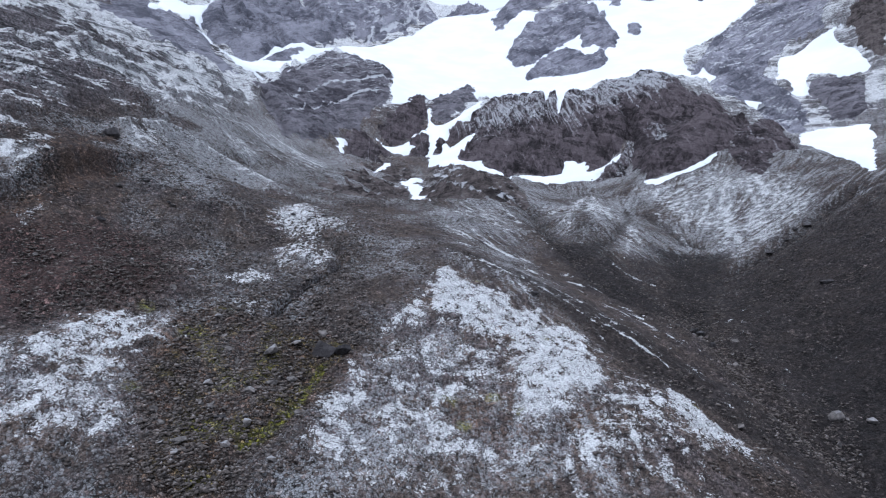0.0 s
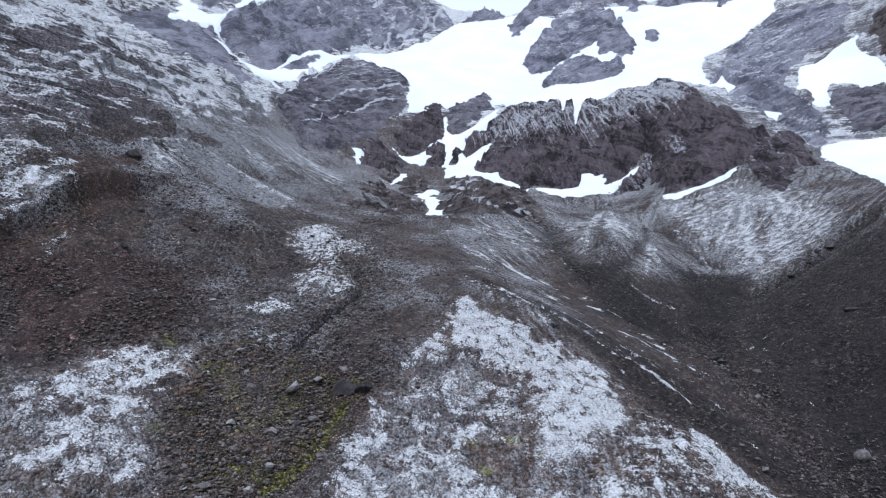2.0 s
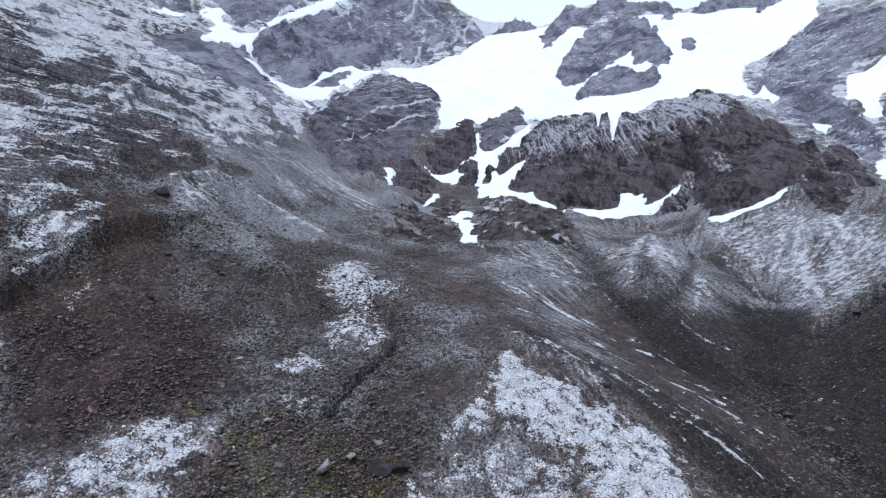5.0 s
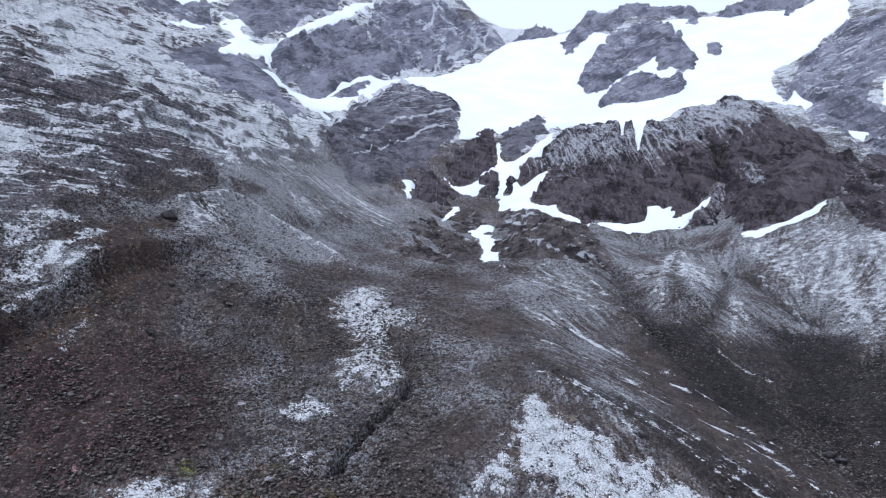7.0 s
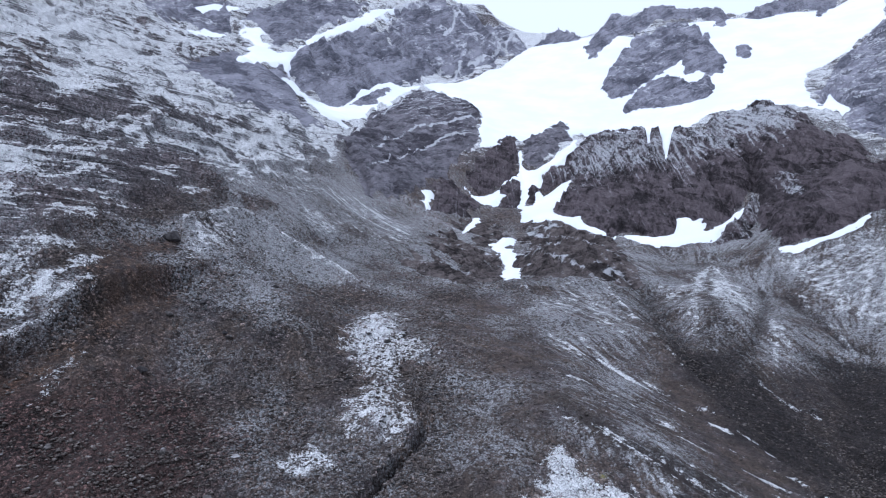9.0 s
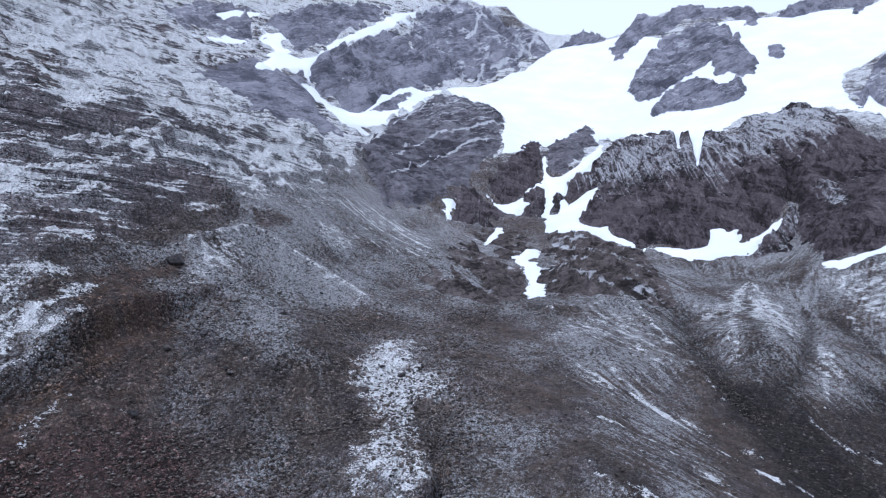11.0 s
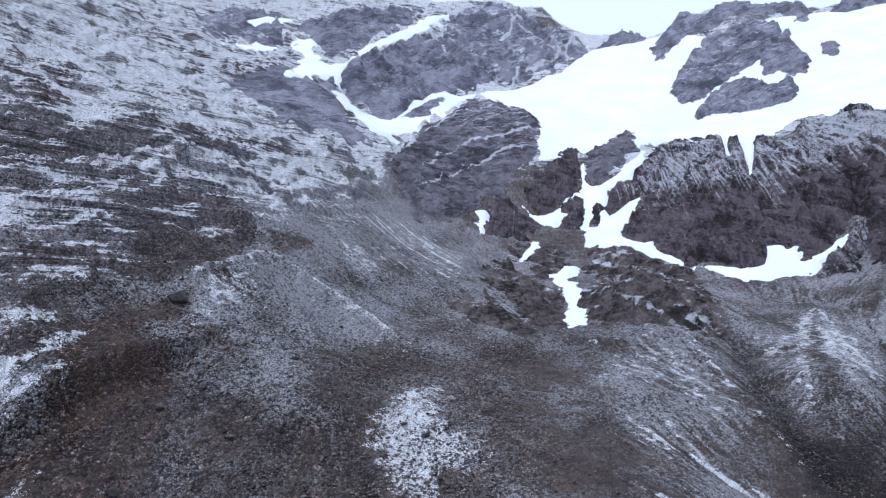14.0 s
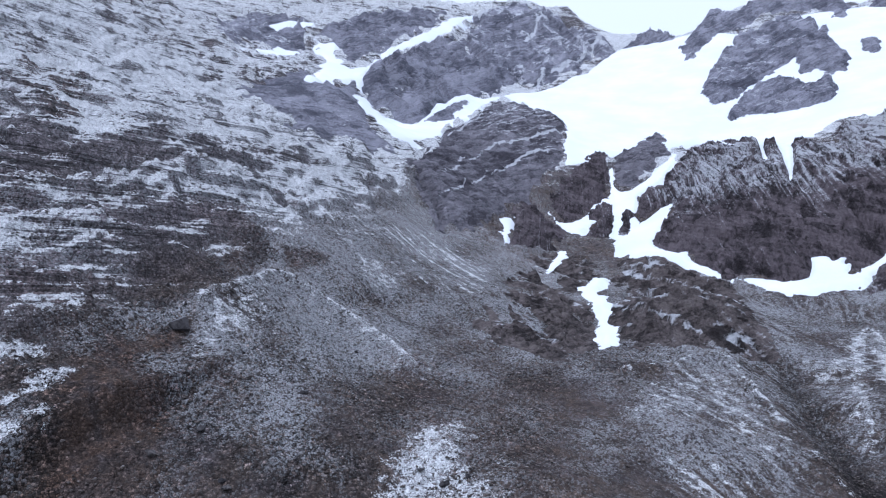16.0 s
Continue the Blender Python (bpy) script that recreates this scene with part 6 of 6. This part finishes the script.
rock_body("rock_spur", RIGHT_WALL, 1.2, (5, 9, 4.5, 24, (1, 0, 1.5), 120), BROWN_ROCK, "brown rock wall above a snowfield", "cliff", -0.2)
rock_body("ridge_crag", LEFT_CRAG_A, 1.8, (4, 12, 9.0, 36, (0.9, 0.4, 1.6), 121), HAZED_ROCK, "snow-streaked crag beside the steep couloir", "mountain", 0.08)
rock_body("ridge_crag", LEFT_CRAG_C, 1.8, (3, 12, 7.0, 30, (0.9, 0.4, 1.6), 122, 8.0), HAZED_ROCK, "banded crag with snow on its ledges", "mountain", 0.14)
rock_body("rock_spur", LEFT_CRAG_B, 1.2, (2, 12, 3.0, 26, (0.7, -0.7, 2.0), 123, 6.0), HAZED_ROCK, "bare grey slabs sloping down from the couloir", "rock", -0.1)
rock_body("rock_block", TONGUE_CRAG_A, 0.8, (3, 7, 3.0, 14, (1, 0, 1.5), 126, 3.0), CLIFF_ROCK, "broken dark rocks between two snow tongues", "rock", -0.25)
rock_body("rock_block", TONGUE_CRAG_B, 0.8, (3, 6, 3.0, 12, (1, 0, 1.5), 127, 3.0, True), CLIFF_ROCK, "dark rock rib beside a snow tongue", "rock", -0.1)
rock_body("rock_block", TONGUE_CRAG_C, 0.7, (3, 5, 2.0, 8, (1, 0, 1.5), 128, 2.0, True), CLIFF_ROCK, "small dark rock standing out of a snow tongue", "rock", -0.1)


# ---- loose rocks ----
rng = np.random.RandomState(5)


def hull_mesh(name, seed, corners, flat, size=1.0):
    """An angular broken stone about one metre long, sitting on its base."""
    r = np.random.RandomState(seed)
    p = r.normal(size=(corners, 3))
    p = p / np.linalg.norm(p, axis=1)[:, None] * (0.85 + 0.15 * r.rand(corners))[:, None] * np.array(flat) * 0.5 * size
    bm = bmesh.new()
    for q in p:
        bm.verts.new(q)
    bmesh.ops.convex_hull(bm, input=bm.verts)
    loose = [v for v in bm.verts if not v.link_faces]
    bmesh.ops.delete(bm, geom=loose, context="VERTS")
    bmesh.ops.triangulate(bm, faces=bm.faces)
    me = bpy.data.meshes.new(name)
    bm.to_mesh(me)
    bm.free()
    return me


def ground_at(px, py):
    return float(land_height(np.array([[px]], np.float32), np.array([[py]], np.float32))[0, 0])


def boulder_mesh(name, seed, corners, flat, size, dark):
    me = hull_mesh(name, seed, corners, flat, size)
    bm = bmesh.new()
    bm.from_mesh(me)
    bmesh.ops.bevel(bm, geom=bm.edges[:], offset=0.02 * size, segments=1, affect="EDGES", clamp_overlap=True)
    bm.to_mesh(me)
    bm.free()
    me.materials.append(DARK_STONE if dark else STONE)
    return me


def boulder(k, bx, by, size, flat, label):
    ob = new("boulder", boulder_mesh("boulder", 300 + k, 13, flat, size, "dark" in label))
    ob.matrix_basis = pose(bx, by, ground_at(bx, by) + 0.24 * size * flat[2], 0, 0, 40 * k)
    tagged(ob, label, "boulder", "boulders on the slope")


boulder(0, -19.4, 98.8, 4.6, (1, 0.75, 0.75), "large dark boulder split in two above the mossy bowl")
boulder(1, -16.4, 99.1, 3.4, (1, 0.8, 0.7), "dark broken half of a boulder")
boulder(2, -27.2, 98.1, 5.6, (1, 0.55, 0.4), "flat pale grey boulder in the mossy bowl")
boulder(3, -26.2, 82.1, 2.2, (1, 0.8, 0.6), "pale grey boulder among mossy stones")
boulder(4, -25.5, 91.6, 2.3, (1, 0.7, 0.5), "grey slab of rock lying on the scree")
boulder(5, -32.6, 77.0, 2.4, (1, 0.7, 0.35), "flat grey slab among mossy stones")
boulder(24, -29.8, 82.8, 2.6, (1, 0.6, 0.35), "dark flat slab among mossy stones")
boulder(25, -24.2, 100.9, 3.4, (1, 0.6, 0.35), "grey flat boulder beside the split boulder")
boulder(26, -28.0, 89.1, 3.2, (1, 0.4, 0.4), "long tilted grey rock in the mossy bowl")
boulder(27, -22.9, 92.9, 2.0, (1, 0.7, 0.55), "grey boulder in the mossy bowl")
boulder(28, 16.9, 125.6, 3.0, (1, 0.7, 0.6), "dark boulder at the edge of the frosted slab")
boulder(29, 61.0, 158.5, 3.4, (1, 0.8, 0.7), "dark boulder in the gully")
boulder(30, 65.5, 146.1, 2.4, (1, 0.7, 0.5), "pale boulder in the gully")
boulder(31, 95.6, 162.4, 6.0, (1, 0.35, 0.3), "long dark rock slab on the gravel slope")
boulder(32, 100.7, 199.4, 3.4, (1, 0.8, 0.6), "dark boulder in a line of blocks beside the fan")
boulder(33, 106.5, 200.5, 2.8, (1, 0.8, 0.6), "dark boulder in a line of blocks beside the fan")
boulder(34, 114.9, 203.0, 3.6, (1, 0.8, 0.6), "dark boulder in a line of blocks beside the fan")
boulder(35, 110.4, 202.4, 2.4, (1, 0.8, 0.6), "dark boulder in a line of blocks beside the fan")
boulder(36, -77.6, 148.1, 2.4, (1, 0.8, 0.6), "grey boulder on the brown scree")
boulder(37, -65.4, 149.9, 2.0, (1, 0.8, 0.6), "grey boulder on the scree")
boulder(38, -41.5, 169.6, 2.6, (1, 0.5, 0.3), "dark flat slab among frosted rocks")
boulder(39, -60.5, 165.3, 1.6, (1, 0.8, 0.6), "grey boulder on the scree")
boulder(6, 70.7, 116.9, 4, (1, 0.8, 0.7), "grey boulder beside the gully")
boulder(7, 76.2, 115.5, 2.6, (1, 0.8, 0.6), "grey boulder beside the gully")
boulder(8, 61.7, 155.7, 3, (1, 0.8, 0.7), "dark boulder in the gully")
boulder(9, 60.8, 146.9, 2.6, (1, 0.8, 0.7), "dark boulder in the gully")
boulder(10, 61, 191.5, 1.6, (1, 0.8, 0.7), "dark boulder on the gravel")
boulder(11, -66.5, 175.8, 3.6, (1, 0.5, 0.4), "dark flat boulder on the grey scree")
boulder(12, -74.6, 156.2, 2.6, (1, 0.7, 0.6), "dark boulder on the grey scree")
boulder(13, -73.4, 133, 3, (1, 0.7, 0.5), "dark boulder on the grey scree")
boulder(14, -57.4, 114.4, 1.6, (1, 0.8, 0.7), "pale boulder on the red scree")
boulder(15, -36.8, 168.4, 3.6, (1, 0.4, 0.3), "dark flat slab among frosted rocks")
boulder(16, -33.3, 169.4, 3.2, (1, 0.4, 0.28), "dark flat slab among frosted rocks")
boulder(17, -16.7, 142.7, 1.6, (1, 0.7, 0.5), "grey boulder on the scree")
boulder(18, -22.4, 160, 1.5, (1, 0.7, 0.5), "grey boulder on the scree")
boulder(19, -70.7, 209.4, 1.6, (1, 0.7, 0.5), "dark boulder on the scree")
boulder(20, -66.7, 150.7, 1.8, (1, 0.7, 0.6), "dark boulder on the scree")
boulder(21, -101.8, 180.4, 1.8, (1, 0.7, 0.6), "dark boulder on the frosted slope")
# dark block in place of the shaded hollow under a ledge
boulder(22, -92.6, 173.2, 7.6, (1, 0.7, 0.5), "big dark boulder standing in for a shaded overhang on a frosted rib")
boulder(23, -1.1, 285.8, 3, (1, 0.8, 0.6), "dark boulder on the rock knoll")

STONE_MESHES = []
for k in range(7):
    me = hull_mesh("stone", 40 + k, 12, (1.0, 0.75 + 0.1 * rng.rand(), 0.45 + 0.3 * rng.rand()))
    me.materials.append(STONE)
    STONE_MESHES.append(me)


def scatter(count, size_lo, size_hi, seed):
    """Places for stones: thick on the benches and in the gullies, thin on the frosted slabs."""
    r = np.random.RandomState(seed)
    near = r.rand(count * 7) ** 1.25
    py = (70 + 230 * near).astype(np.float32)
    px = (-(25 + 0.62 * py) + (25 + 0.62 * py + 10 + 0.55 * py) * r.rand(count * 7)).astype(np.float32)
    bare = np.maximum.reduce([ramp(inside(o, px, py, 6), -2, 1) for o in (WHITE_SPUR_ZONE, WHITE_LEFT_ZONE, WHITE_RIGHT_ZONE)])
    heap = 0.2 + 0.25 * np.clip(4 * perlin(px / 14, py / 14, 231), -0.7, 1.2) + 0.9 * ramp(inside(MOSSY_BOWL, px, py, 6), -3, 2) + 0.9 * np.exp(-(beside(GULLY_LINE[3:], px, py) / 7) ** 2) + 1.6 * np.exp(-(beside(GULLY_LINE_B, px, py) / 5) ** 2) + 0.7 * np.exp(-(beside(CRACK_LINE, px, py) / 16) ** 2) + 0.9 * np.exp(-(beside(MAIN_GULLY, px, py) / 5) ** 2) + 0.5 * ramp(inside(RED_SCREE, px, py, 6), -3, 2)
    heap = heap * (1 - 0.8 * np.exp(-(beside(MOSS_BAND, px, py) / 1.6) ** 2))
    heap = heap * (1 - 0.7 * ramp(inside(MORAINE, px, py, 10), -4, 4) * (1 - np.exp(-(beside(MAIN_GULLY, px, py) / 6) ** 2)))
    heap = heap * (1 - 0.6 * ramp(px - 0.1 * py, -5, 8) * (1 - np.exp(-(beside(GULLY_LINE[3:], px, py) / 9) ** 2)))
    chosen = np.nonzero(r.rand(count * 7) < heap * (1 - 0.92 * bare) * 0.8)[0][:count]
    size = size_lo * (size_hi / size_lo) ** (r.rand(len(chosen)) ** 2.2)
    return px[chosen], py[chosen], size.astype(np.float32), r


px, py, size, r = scatter(280, 0.7, 2.0, 11)
pz = land_height(px[None, :], py[None, :])[0]
for k in range(len(px)):
    ob = new("stone", STONE_MESHES[k % 7])
    ob.matrix_basis = pose(px[k], py[k], pz[k] + 0.1 * size[k], r.uniform(-14, 14), r.uniform(-14, 14), r.uniform(0, 360)) @ Matrix.Scale(float(size[k]), 4)
    tagged(ob, "angular grey stone lying loose on the scree", "stone", "loose stones on the scree")

# the smaller rubble, too many to count
px, py, size, r = scatter(64000, 0.24, 1.2, 12)
pz = land_height(px[None, :], py[None, :])[0]
verts, faces, first = [], [], 0
shapes = []
for me in [hull_mesh("stone_form", 60 + k, 8, (1.0, 0.8, 0.55)) for k in range(7)]:
    v, f = np.zeros(len(me.vertices) * 3, np.float32), np.zeros(len(me.polygons) * 3, np.int32)
    me.vertices.foreach_get("co", v)
    me.polygons.foreach_get("vertices", f)
    shapes.append((v.reshape(-1, 3), f.reshape(-1, 3)))
for k in range(len(px)):
    v, f = shapes[k % 7]
    a = r.uniform(0, 6.283)
    c, s = math.cos(a) * size[k], math.sin(a) * size[k]
    verts.append(np.stack([v[:, 0] * c - v[:, 1] * s + px[k], v[:, 0] * s + v[:, 1] * c + py[k], v[:, 2] * size[k] + pz[k] + 0.12 * size[k]], -1))
    faces.append(f + first)
    first += len(v)
verts, faces = np.concatenate(verts), np.concatenate(faces)
me = bpy.data.meshes.new("rubble")
me.vertices.add(len(verts))
me.vertices.foreach_set("co", verts.astype(np.float32).ravel())
me.loops.add(faces.size)
me.loops.foreach_set("vertex_index", faces.ravel().astype(np.int32))
me.polygons.add(len(faces))
me.polygons.foreach_set("loop_start", np.arange(0, faces.size, 3, dtype=np.int32))
me.polygons.foreach_set("loop_total", np.full(len(faces), 3, np.int32))
me.update(calc_edges=True)
me.materials.append(RUBBLE)
tagged(new("rubble", me), "grey and brown broken stones strewn over the slope", "rubble", kind="stuff")
